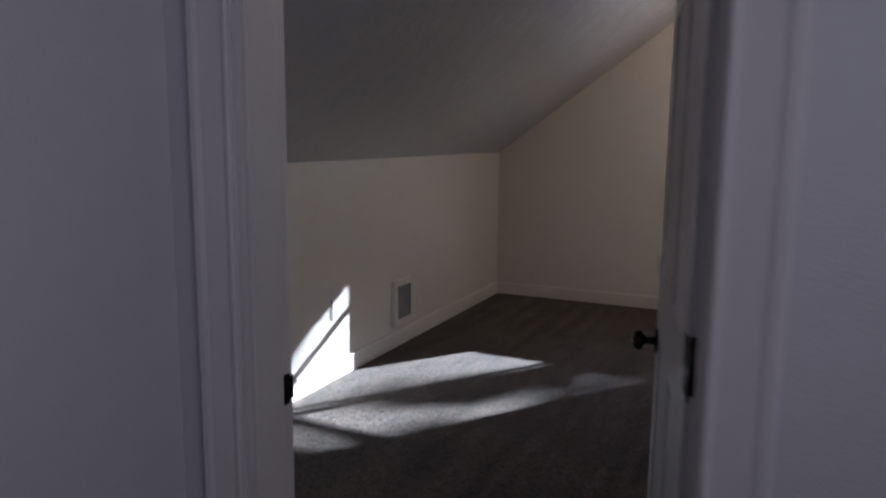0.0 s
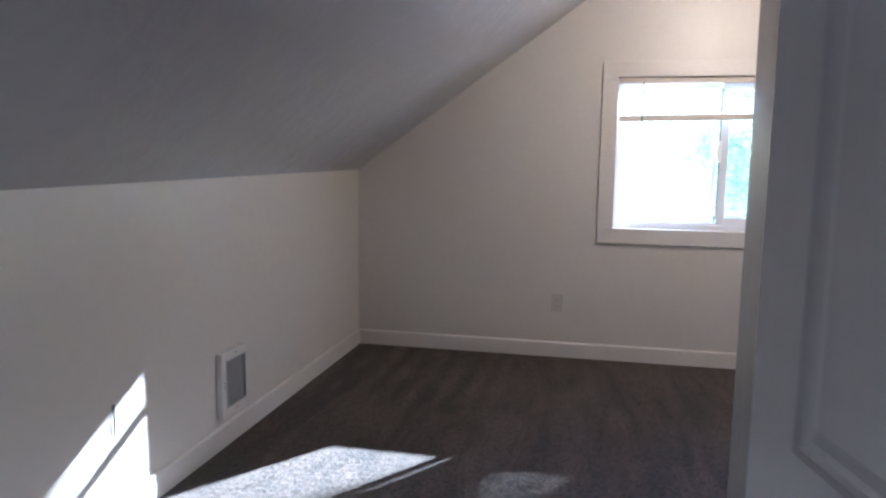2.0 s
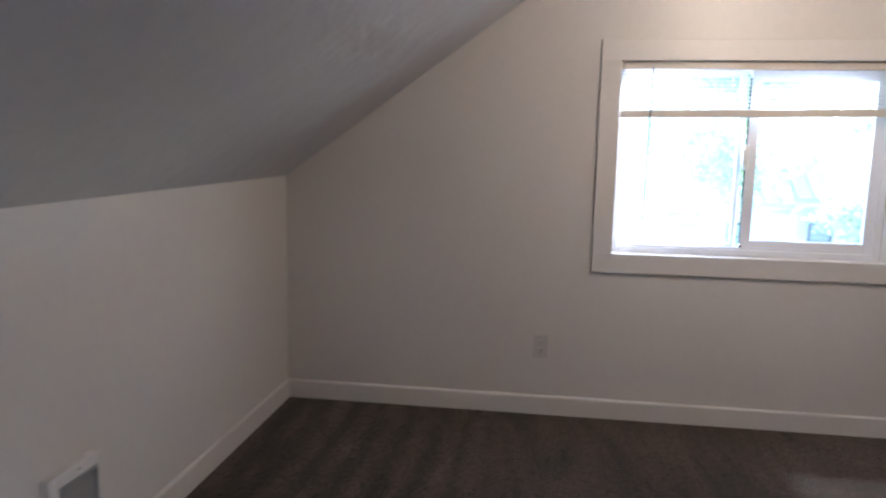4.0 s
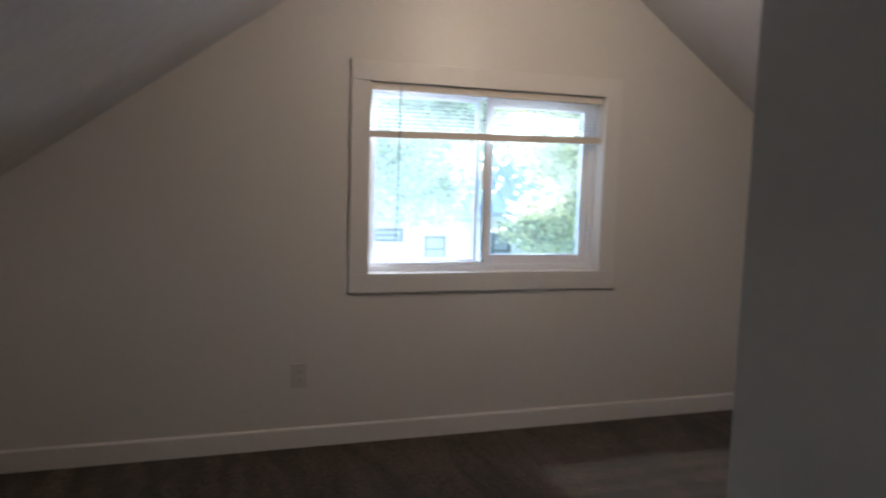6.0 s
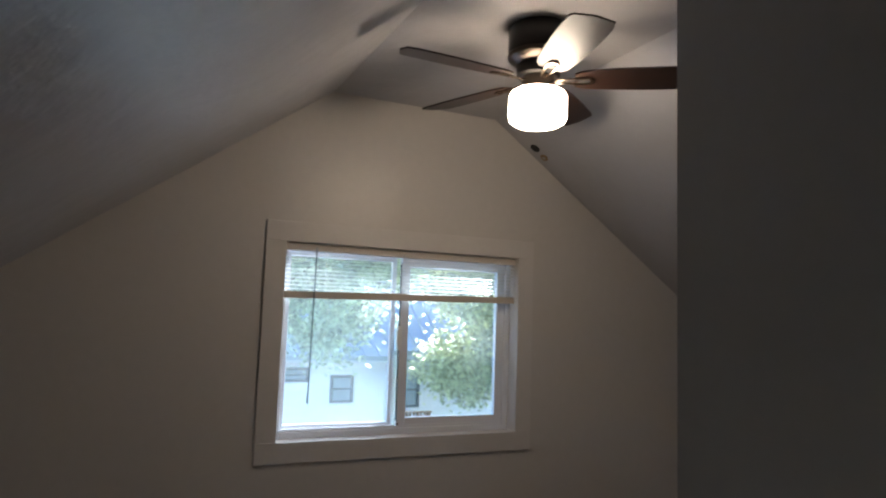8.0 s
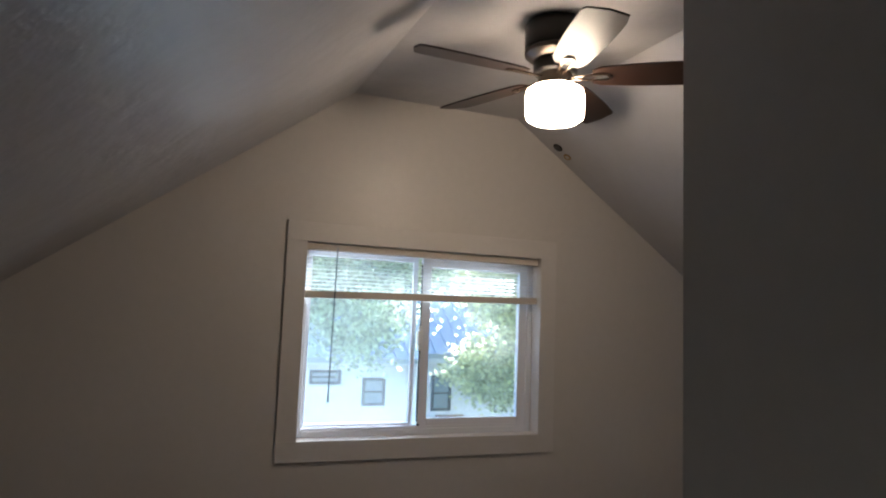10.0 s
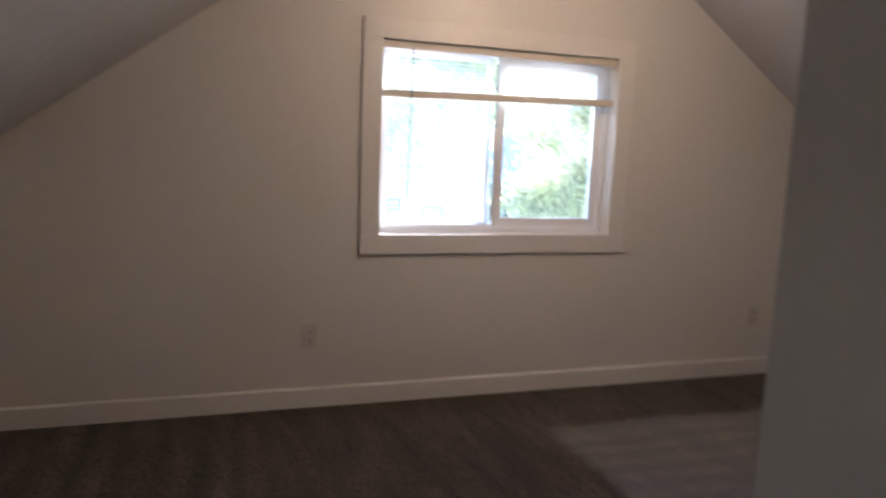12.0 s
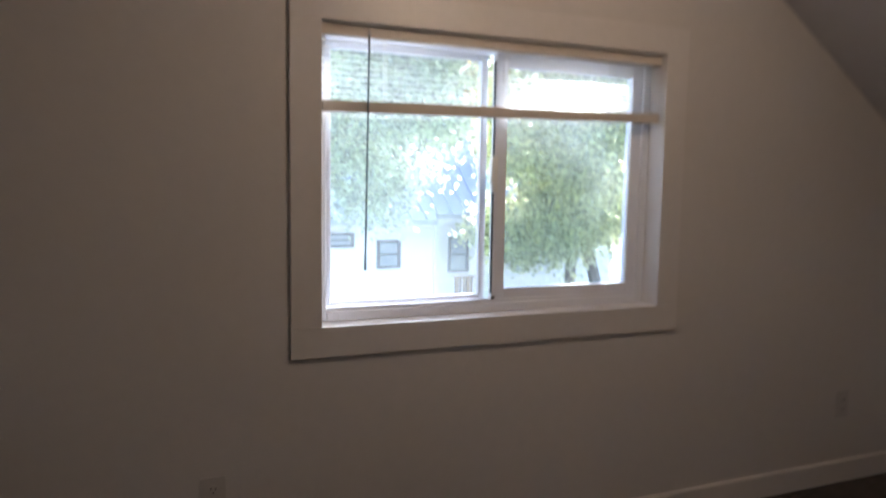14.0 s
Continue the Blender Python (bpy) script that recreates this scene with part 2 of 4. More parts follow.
BOUNCE_METAL = material("pale_bounce_metal", (0.86, 0.88, 0.90), rough=0.15, metal=0.95, vary=0.06, scale=1.5)
DARK_TRIM = material("dark_window_frame", (0.07, 0.075, 0.085), rough=0.4)
DARK_GLASS = material("dim_window_glass", (0.30, 0.35, 0.38), rough=0.08, vary=0.3, scale=2)
DECK_WOOD = material("weathered_deck_wood", (0.30, 0.19, 0.11), rough=0.7, vary=0.2, scale=4, grain=50)
GRASS = material("lawn", (0.07, 0.10, 0.035), rough=0.9, vary=0.35, scale=0.8, grain=14, bump=0.03, bump_scale=12)
BARK = material("bark", (0.20, 0.17, 0.14), rough=0.9, vary=0.3, scale=5, grain=40, bump=0.02, bump_scale=18)
LEAF = leaf_material("green_leaves", (0.15, 0.18, 0.11), (0.90, 0.98, 0.74))
LEAF_PALE = leaf_material("pale_green_leaves", (0.16, 0.17, 0.09), (0.96, 0.98, 0.66))
LEAF_YELLOW = leaf_material("yellow_leaves", (0.16, 0.12, 0.02), (0.85, 0.62, 0.10))


# ---- mesh helpers ----
def mesh_object(name, bm, mat, smooth=False):
    bmesh.ops.recalc_face_normals(bm, faces=bm.faces)
    me = bpy.data.meshes.new(name)
    bm.to_mesh(me)
    bm.free()
    me.materials.append(mat)
    if smooth:
        for p in me.polygons:
            p.use_smooth = True
        me.set_sharp_from_angle(angle=radians(40))
    return new(name, me)


def part(name, bm, mat, parent, label="", smooth=False, at=None, kind=""):
    ob = mesh_object(name, bm, mat, smooth)
    ob.parent = parent
    if at is not None:
        ob.matrix_basis = at
    return tagged(ob, label=label, kind=kind)


def structure(name, bm, mat, label="", smooth=False):
    return tagged(mesh_object(name, bm, mat, smooth), label=label, kind="structure")


def empty(name, m, label, category, group="", kind=""):
    ob = new(name)
    ob.empty_display_size = 0.1
    ob.matrix_basis = m
    return tagged(ob, label, category, group, kind)


def box(x0, x1, y0, y1, z0, z1, bevel=0.0, bm=None):
    own = bmesh.new()
    vs = [own.verts.new((x, y, z)) for x in (x0, x1) for y in (y0, y1) for z in (z0, z1)]
    for f in ((0, 1, 3, 2), (4, 6, 7, 5), (0, 4, 5, 1), (2, 3, 7, 6), (0, 2, 6, 4), (1, 5, 7, 3)):
        own.faces.new([vs[i] for i in f])
    bmesh.ops.recalc_face_normals(own, faces=own.faces)
    if bevel:
        bmesh.ops.bevel(own, geom=own.edges[:], offset=bevel, segments=2, profile=0.5, affect="EDGES")
    if bm is None:
        return own
    me = bpy.data.meshes.new("scratch")
    own.to_mesh(me)
    own.free()
    bm.from_mesh(me)
    bpy.data.meshes.remove(me)
    return bm


def prism(outline, axis, a, b, bm=None):
    """A closed outline of pairs, drawn out along an axis from a to b. Pairs are (x, z) along y, (y, z) along x, (x, y) along z."""
    bm = bm or bmesh.new()

    def place(p, q):
        return {"y": (p[0], q, p[1]), "x": (q, p[0], p[1]), "z": (p[0], p[1], q)}[axis]

    lo = [bm.verts.new(place(p, a)) for p in outline]
    hi = [bm.verts.new(place(p, b)) for p in outline]
    bm.faces.new(lo)
    bm.faces.new(hi[::-1])
    n = len(outline)
    for i in range(n):
        bm.faces.new((lo[i], lo[(i + 1) % n], hi[(i + 1) % n], hi[i]))
    return bm


def pierced(patches, axis, a, b):
    """A thick sheet out of outlines that share their corners, so that the gaps between them are true openings."""
    bm = bmesh.new()
    seen = {}

    def place(p, q):
        return {"y": (p[0], q, p[1]), "x": (q, p[0], p[1])}[axis]

    for side, q in enumerate((a, b)):
        for patch in patches:
            for p in patch:
                if (side, p) not in seen:
                    seen[(side, p)] = bm.verts.new(place(p, q))
            vs = [seen[(side, p)] for p in patch]
            bm.faces.new(vs if side == 0 else vs[::-1])
    edges = {}
    for patch in patches:
        for i, p in enumerate(patch):
            q = patch[(i + 1) % len(patch)]
            key = frozenset((p, q))
            edges[key] = edges.get(key, []) + [(p, q)]
    for uses in edges.values():
        if len(uses) == 1:
            p, q = uses[0]
            bm.faces.new((seen[(0, p)], seen[(0, q)], seen[(1, q)], seen[(1, p)]))
    return bm


def lathe(profile, segments=32, bm=None, centre=(0, 0), closed=False):
    """Turns (radius, z) pairs about the z axis."""
    bm = bm or bmesh.new()
    rings = []
    for r, z in profile:
        if r < 1e-6:
            rings.append([bm.verts.new((centre[0], centre[1], z))])
        else:
            rings.append([bm.verts.new((centre[0] + r * math.cos(2 * math.pi * i / segments), centre[1] + r * math.sin(2 * math.pi * i / segments), z)) for i in range(segments)])
    for lo, hi in zip(rings, rings[1:]):
        for i in range(segments):
            j = (i + 1) % segments
            vs = [lo[i % len(lo)], lo[j % len(lo)], hi[j % len(hi)], hi[i % len(hi)]]
            vs = list(dict.fromkeys(vs))
            if len(vs) > 2:
                bm.faces.new(vs)
    for ring, flip in ((rings[0], True), (rings[-1], False)):
        if len(ring) > 2 and not closed:
            bm.faces.new(ring[::-1] if flip else ring)
    return bm


def branch(bm, a, b, ra, rb, n=7):
    a, b = Vector(a), Vector(b)
    q = (b - a).to_track_quat("Z", "Y").to_matrix()
    rings = []
    for p, r in ((a, ra), (b, rb)):
        rings.append([bm.verts.new(p + q @ Vector((r * math.cos(2 * math.pi * i / n), r * math.sin(2 * math.pi * i / n), 0))) for i in range(n)])
    for i in range(n):
        j = (i + 1) % n
        bm.faces.new((rings[0][i], rings[0][j], rings[1][j], rings[1][i]))
    bm.faces.new(rings[0][::-1])
    bm.faces.new(rings[1])


# ---- the room: sizes ----
ROOM_X, DOOR_WALL_Y, HALL_Y = 4.64, -4.10, -4.24
KNEE_L, KNEE_R, FLAT, FLAT_L, FLAT_R = 1.150, 1.08, 2.445, 1.80, 2.68
BACK_Y, GROUND = -6.35, -2.8
KNEE_SAG = 0.0170          # the knee wall's top sinks this much a metre towards the landing
WIN = (1.615, 2.835, 0.82, 1.715)
HINGE, STRIKE = 1.824, 1.048
JAMB = 1.852            # face of the hinge jamb
SLOPE_L = (FLAT - KNEE_L) / FLAT_L
SLOPE_R = (FLAT - KNEE_R) / (ROOM_X - FLAT_R)


def under(x, base=0.0):
    """The height of the ceiling at x."""
    return min(FLAT, KNEE_L + SLOPE_L * x, KNEE_R + SLOPE_R * (ROOM_X - x))


def build_shell():
    floor = box(-0.15, ROOM_X + 0.15, BACK_Y - 0.15, 0.0, -0.22, 0.0)
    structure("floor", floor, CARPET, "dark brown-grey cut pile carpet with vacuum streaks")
    x0, x1, z0, z1 = WIN[0] - 0.015, WIN[1] + 0.015, WIN[2] - 0.015, WIN[3] + 0.015
    l, r = -0.15, ROOM_X + 0.15
    top = FLAT + 0.17
    a, b, c, d, e = (l, GROUND), (r, GROUND), (r, KNEE_R - 0.1), (FLAT_R + 0.06, top), (FLAT_L - 0.06, top)
    f = (l, KNEE_L - 0.1)
    p, q, s, t = (x0, z0), (x1, z0), (x1, z1), (x0, z1)
    patches = [[a, b, q, p], [b, c, d, s, q], [d, e, t, s], [e, f, a, p, t]]
    structure("wall_north", pierced(patches, "y", 0.0, 0.16), WALL, "warm white painted gable wall with a window opening")
    sag = KNEE_SAG * -BACK_Y
    bm = bmesh.new()
    rows = []
    for y, k in ((0.0, KNEE_L), (BACK_Y, KNEE_L - sag)):
        rows.append([bm.verts.new(v) for v in ((l, y, 0), (0, y, 0), (0, y, k), (l, y, k + SLOPE_L * l))])
    for i in range(4):
        bm.faces.new((rows[0][i], rows[0][(i + 1) % 4], rows[1][(i + 1) % 4], rows[1][i]))
    bm.faces.new(rows[0])
    bm.faces.new(rows[1])
    structure("wall_west", bm, WALL, "low warm white painted knee wall under the sloped ceiling")
    structure("wall_east", prism([(ROOM_X, 0), (r, 0), (r, KNEE_R - SLOPE_R * 0.15), (ROOM_X, KNEE_R)], "y", 0.0, BACK_Y), WALL,
              "low warm white painted knee wall")
    bm = bmesh.new()
    rows = []
    for n in range(9):
        y = BACK_Y * n / 8
        k = KNEE_L + KNEE_SAG * y
        steep = (FLAT - k) / FLAT_L
        rows.append([bm.verts.new(v) for v in ((l, y, k + steep * l), (FLAT_L, y, FLAT), (FLAT_L, y, FLAT + 0.16), (l, y, k + steep * l + 0.16))])
    for lo, hi in zip(rows, rows[1:]):
        for i in range(4):
            bm.faces.new((lo[i], lo[(i + 1) % 4], hi[(i + 1) % 4], hi[i]))
    bm.faces.new(rows[0])
    bm.faces.new(rows[-1])
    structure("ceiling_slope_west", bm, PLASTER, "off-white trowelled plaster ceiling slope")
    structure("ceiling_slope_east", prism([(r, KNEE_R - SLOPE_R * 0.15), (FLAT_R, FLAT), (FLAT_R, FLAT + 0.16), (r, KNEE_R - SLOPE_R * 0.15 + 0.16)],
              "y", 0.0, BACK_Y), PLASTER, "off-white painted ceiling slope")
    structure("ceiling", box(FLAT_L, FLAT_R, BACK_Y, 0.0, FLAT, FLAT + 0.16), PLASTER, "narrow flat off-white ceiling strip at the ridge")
    # closet block beside the door
    y = -2.12
    structure("wall_closet_side", box(1.908, 2.03, DOOR_WALL_Y, y, 0.0, FLAT - 0.002), GLOSSY_WALL, "semi-gloss off-white painted closet wall")
    outline = [(2.03, 0), (ROOM_X, 0), (ROOM_X, KNEE_R), (FLAT_R, FLAT), (2.03, FLAT)]
    structure("wall_closet_front", prism(outline, "y", y, y - 0.12), WALL, "warm white painted closet front wall")
    # wall with the doorway
    head = 2.06
    lx, rx = STRIKE - 0.02, JAMB + 0.020
    pts = [(0.0, 0.0), (lx, 0.0), (lx, head), (rx, head), (rx, 0.0), (ROOM_X, 0.0), (ROOM_X, KNEE_R), (FLAT_R, FLAT), (FLAT_L, FLAT), (0.0, KNEE_L)]
    hill = (lx, under(lx))
    patches = [[pts[0], pts[1], pts[2], hill, pts[9]], [pts[2], pts[3], pts[7], pts[8], hill], [pts[3], pts[4], pts[5], pts[6], pts[7]]]
    if under(lx) < head + 0.02:
        head = under(lx) - 0.12
        pts[2], pts[3] = (lx, head), (rx, head)
        patches = [[pts[0], pts[1], pts[2], hill, pts[9]], [pts[2], pts[3], pts[7], pts[8], hill], [pts[3], pts[4], pts[5], pts[6], pts[7]]]
    structure("wall_south", pierced(patches, "y", DOOR_WALL_Y, HALL_Y), HALL, "painted wall with the doorway")
    # hall
    structure("wall_hall_west", prism([(0.76, 0), (0.883, 0), (0.883, under(0.883)), (0.76, under(0.76))], "y", HALL_Y, BACK_Y), HALL, "greyish white painted landing wall")
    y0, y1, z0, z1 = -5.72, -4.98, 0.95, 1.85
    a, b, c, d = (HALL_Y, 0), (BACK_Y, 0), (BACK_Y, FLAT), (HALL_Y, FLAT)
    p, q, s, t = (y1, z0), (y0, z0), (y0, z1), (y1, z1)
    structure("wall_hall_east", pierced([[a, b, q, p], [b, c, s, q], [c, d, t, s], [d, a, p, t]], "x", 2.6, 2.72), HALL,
              "greyish white painted landing wall with a small opening for the fill lamp")
    # unseen panel, added behind the fill lamp to keep the sky out
    structure("window_2", box(2.70, 2.715, y0, y1, z0, z1), TRIM, "unseen pale panel closing the landing opening behind the fill lamp")
    a, b, c, d, e, f = (-0.15, GROUND), (r, GROUND), (r, KNEE_R - 0.1), (FLAT_R + 0.06, top), (FLAT_L - 0.06, top), (-0.15, KNEE_L - 0.1)
    structure("wall_back", prism([a, b, c, d, e, f], "y", BACK_Y, BACK_Y - 0.15), HALL, "painted end wall of the landing")
    # storey below and the roof, plain
    structure("wall_outer_west", box(-0.15, 0.0, BACK_Y, 0.0, GROUND, -0.22), SIDING, "plain outer wall")
    structure("wall_outer_east", box(ROOM_X, ROOM_X + 0.15, BACK_Y, 0.0, GROUND, -0.22), SIDING, "plain outer wall")
    return head


def baseboard(name, x0, x1, y0, y1, axis, side):
    """A run of baseboard with an eased top edge. side: the way its face looks."""
    t, h = 0.014, 0.095
    prof = [(0, 0), (t, 0), (t, h - 0.008), (t - 0.003, h - 0.002), (t - 0.007, h), (0, h)]
    if axis == "y":
        out = [(x0 + side * p, z) for p, z in prof]
        bm = prism(out, "y", y0, y1)
    else:
        out = [(y0 + side * p, z) for p, z in prof]
        bm = prism(out, "x", x0, x1)
    structure(name, bm, TRIM, "white painted flat baseboard")


HEAD = build_shell()
baseboard("baseboard", 0.014, ROOM_X - 0.014, 0.0, 0.0, "x", -1)
baseboard("baseboard", 0.0, 0.0, 0.0, DOOR_WALL_Y + 0.014, "y", 1)
baseboard("baseboard", ROOM_X, ROOM_X, 0.0, -2.12, "y", -1)
baseboard("baseboard", 1.92, ROOM_X - 0.014, -2.12, -2.12, "x", 1)
baseboard("baseboard", 0.0, STRIKE - 0.11, DOOR_WALL_Y, DOOR_WALL_Y, "x", 1)
baseboard("baseboard", 0.883, 0.883, HALL_Y - 0.014, BACK_Y, "y", 1)
baseboard("baseboard", 2.6, 2.6, HALL_Y - 0.014, BACK_Y, "y", -1)
baseboard("baseboard", 2.0, 2.6, HALL_Y, HALL_Y, "x", -1)


# ---- the window ----
def build_window():
    x0, x1, z0, z1 = WIN
    win = empty("window_1", pose(0, 0, 0), "white vinyl two-pane sliding window in flat wooden trim", "window", kind="structure")
    w, thick = 0.092, 0.015
    bv = 0.002
    part("trim_side", box(x0 - w, x0, -thick, 0, z0, z1, bv), TRIM, win)
    part("trim_side", box(x1, x1 + w, -thick, 0, z0, z1, bv), TRIM, win)
    part("trim_head", box(x0 - w, x1 + w, -thick, 0, z1, z1 + w, bv), TRIM, win)
    part("trim_apron", box(x0 - w, x1 + w, -thick, 0, z0 - w, z0, bv), TRIM, win)
    d = 0.075
    part("jamb", box(x0 - 0.015, x0, -0.001, d, z0, z1), TRIM, win)
    part("jamb", box(x1, x1 + 0.015, -0.001, d, z0, z1), TRIM, win)
    part("head_jamb", box(x0 - 0.015, x1 + 0.015, -0.001, d, z1, z1 + 0.015), TRIM, win)
    part("window_sill", box(x0 - 0.015, x1 + 0.015, -0.001, d, z0 - 0.015, z0), TRIM, win)
    # vinyl frame with its track steps
    f, y0, y1 = 0.03, 0.068, 0.155
    frame_bm = bmesh.new()
    for b in ((x0, x0 + f, y0, y1, z0, z1), (x1 - f, x1, y0, y1, z0, z1), (x0 + f, x1 - f, y0, y1, z0, z0 + f), (x0 + f, x1 - f, y0, y1, z1 - f, z1)):
        box(*b, bevel=0.003, bm=frame_bm)
    for b in ((x0 + f, x1 - f, y0 + 0.004, y0 + 0.009, z0 + f, z0 + f + 0.012), (x0 + f, x1 - f, y0 + 0.040, y0 + 0.045, z0 + f, z0 + f + 0.012)):
        box(*b, bm=frame_bm)
    part("window_frame", frame_bm, VINYL, win)

    def sash(name, ax, bx, az, bz, side, ya, yb):
        bm = bmesh.new()
        for b in ((ax, ax + side, ya, yb, az, bz), (bx - side, bx, ya, yb, az, bz), (ax + side, bx - side, ya, yb, az, az + side), (ax + side, bx - side, ya, yb, bz - side, bz)):
            box(*b, bevel=0.003, bm=bm)
        s = part(name, bm, VINYL, win)
        g = box(ax + side, bx - side, (ya + yb) / 2 - 0.002, (ya + yb) / 2 + 0.002, az + side, bz - side)
        pane = part("pane", g, GLASS, s)
        pane.visible_shadow = False
        return s

    sash("outer_sash", x0 + f, 2.205, z0 + f, z1 - f, 0.024, 0.118, 0.146)
    inner = sash("inner_sash", 2.215, x1 - f, z0 + f + 0.002, z1 - f - 0.002, 0.045, 0.076, 0.108)
    part("edge_seal", box(2.209, 2.2145, 0.078, 0.084, z0 + f + 0.03, z1 - f - 0.03), WAND, inner, "dark seal strip along the meeting stile")
    part("weep_cap", box(2.210, 2.222, 0.070, 0.0755, z0 + f + 0.012, z0 + f + 0.022, 0.002), DARK_SLOT, inner, "small black weep cap")
    bm = box(2.197, 2.221, 0.058, 0.080, 1.225, 1.345, 0.005)
    box(2.187, 2.211, 0.040, 0.066, 1.255, 1.325, 0.006, bm)
    part("latch", bm, SLAT, inner, "white pull latch")
    return win


def build_blind():
    x0, x1, z0, z1 = WIN
    blind = empty("window_blind", pose(0, 0, 0), "half-raised pale mini blind with open slats and a cream bottom rail", "window blind")
    part("headrail", box(x0 + 0.004, x1 - 0.004, 0.010, 0.040, z1 - 0.036, z1 - 0.002, 0.002), BLIND, blind)
    n = 10
    for i in range(n):
        z = z1 - 0.052 - i * 0.0178
        tilt = 0.0015 * i / n
        bm = bmesh.new()
        prev = None
        for k in range(4):
            y = 0.014 + k * 0.0245 / 3
            h = 0.0022 * math.sin(math.pi * k / 3) + 0.003 * (k / 3 - 0.5)
            row = [bm.verts.new((x, y, z + h + dz)) for x, dz in ((x0 + 0.008, -tilt), (x1 - 0.008, tilt))]
            if prev:
                bm.faces.new((prev[0], prev[1], row[1], row[0]))
            prev = row
        ret = bmesh.ops.extrude_face_region(bm, geom=bm.faces[:])
        for v in ret["geom"]:
            if isinstance(v, bmesh.types.BMVert):
                v.co.z -= 0.0008
        part("slat", bm, SLAT, blind)
    bm = box(x0 + 0.006, x1 - 0.006, 0.010, 0.042, -0.017, 0.017, 0.003)
    rail = part("bottom_rail", bm, BLIND, blind, "cream bottom rail with stacked slats")
    rail.matrix_basis = pose(0, 0, 0, 0, 0, 0)
    cx = (x0 + x1) / 2
    rail.matrix_basis = Matrix.Translation((cx, 0, 1.484)) @ pose(0, 0, 0, 0, -0.9, 0) @ Matrix.Translation((-cx, 0, 0))
    for x in (x0 + 0.2, cx, x1 - 0.2):
        part("ladder_cord", box(x - 0.0008, x + 0.0008, 0.013, 0.0145, 1.49, z1 - 0.028), SLAT, blind)
        part("ladder_cord", box(x - 0.0008, x + 0.0008, 0.0395, 0.041, 1.49, z1 - 0.028), SLAT, blind)
    bm = lathe([(0.0028, 0.0), (0.0045, 0.004), (0.0038, 0.03), (0.003, 0.05), (0.003, 0.69), (0.0015, 0.70)], 8)
    part("wand", bm, WAND, blind, "slim smoky tilt wand", smooth=True, at=pose(1.750, 0.004, 0.985, 0.4, 0.7, 0))
    bm = box(1.757, 1.765, 0.0, 0.014, 1.682, 1.700, 0.002)
    part("wand_hook", bm, PLASTIC, blind)


build_window()
build_blind()


# ---- the doorway ----
def casing_profile(width):
    """Front outline of a moulded casing: distance across it and how proud it is."""
    w = width
    return [(0, 0), (0, 0.010), (0.004, 0.013), (0.010, 0.013), (0.014, 0.009), (0.022, 0.009), (w * 0.45, 0.011), (w * 0.7, 0.014), (w * 0.8, 0.019),
            (w - 0.008, 0.020), (w, 0.015), (w, 0)]


def build_doorway():
    jamb = 0.02
    y0, y1 = DOOR_WALL_Y + 0.002, HALL_Y - 0.002
    frame_ob = empty("door_frame", pose(0, 0, 0), "white painted wooden door frame with moulded casings", "door frame", kind="structure")
    part("jamb", box(STRIKE - jamb, STRIKE, y1, y0, 0, HEAD - jamb), TRIM, frame_ob)
    part("jamb", box(JAMB, JAMB + 0.020, y1, y0, 0, HEAD - jamb), TRIM, frame_ob)
    part("head_jamb", box(STRIKE - jamb, JAMB + 0.020, y1, y0, HEAD - jamb, HEAD), TRIM, frame_ob)
    part("stop", box(STRIKE, STRIKE + 0.011, y1 + 0.02, y0 - 0.04, 0, HEAD - jamb, 0.002), TRIM, frame_ob)
    part("stop", box(JAMB - 0.009, JAMB, y1 + 0.02, y0 - 0.04, 0, HEAD - jamb, 0.002), TRIM, frame_ob)
    w = 0.092
    for y, sy in ((HALL_Y, -1), (DOOR_WALL_Y, 1)):
        left = [(STRIKE - 0.006 - p, y + sy * q) for p, q in casing_profile(w)]
        right = [(JAMB + 0.006 + p, y + sy * q) for p, q in casing_profile(w)]
        part("casing", prism(left, "z", 0, HEAD + 0.006), TRIM, frame_ob)
        part("casing", prism(right, "z", 0, HEAD + 0.006), TRIM, frame_ob)
        top = [(y + sy * q, HEAD + 0.006 + p) for p, q in casing_profile(w * 0.8)]
        part("head_casing", prism(top, "x", STRIKE - 0.05, JAMB + 0.006 + w), TRIM, frame_ob)
    bm = bmesh.new()
    box(STRIKE - 0.002, STRIKE + 0.0015, DOOR_WALL_Y - 0.036, DOOR_WALL_Y - 0.006, 0.645, 0.71, 0.0005, bm)
    box(STRIKE + 0.0016, STRIKE + 0.002, DOOR_WALL_Y - 0.029, DOOR_WALL_Y - 0.013, 0.662, 0.693, bm=bm)
    box(STRIKE - 0.002, STRIKE + 0.003, DOOR_WALL_Y - 0.006, DOOR_WALL_Y + 0.004, 0.652, 0.703, 0.0005, bm)
    part("strike_plate", bm, BLACK, frame_ob, "black strike plate")


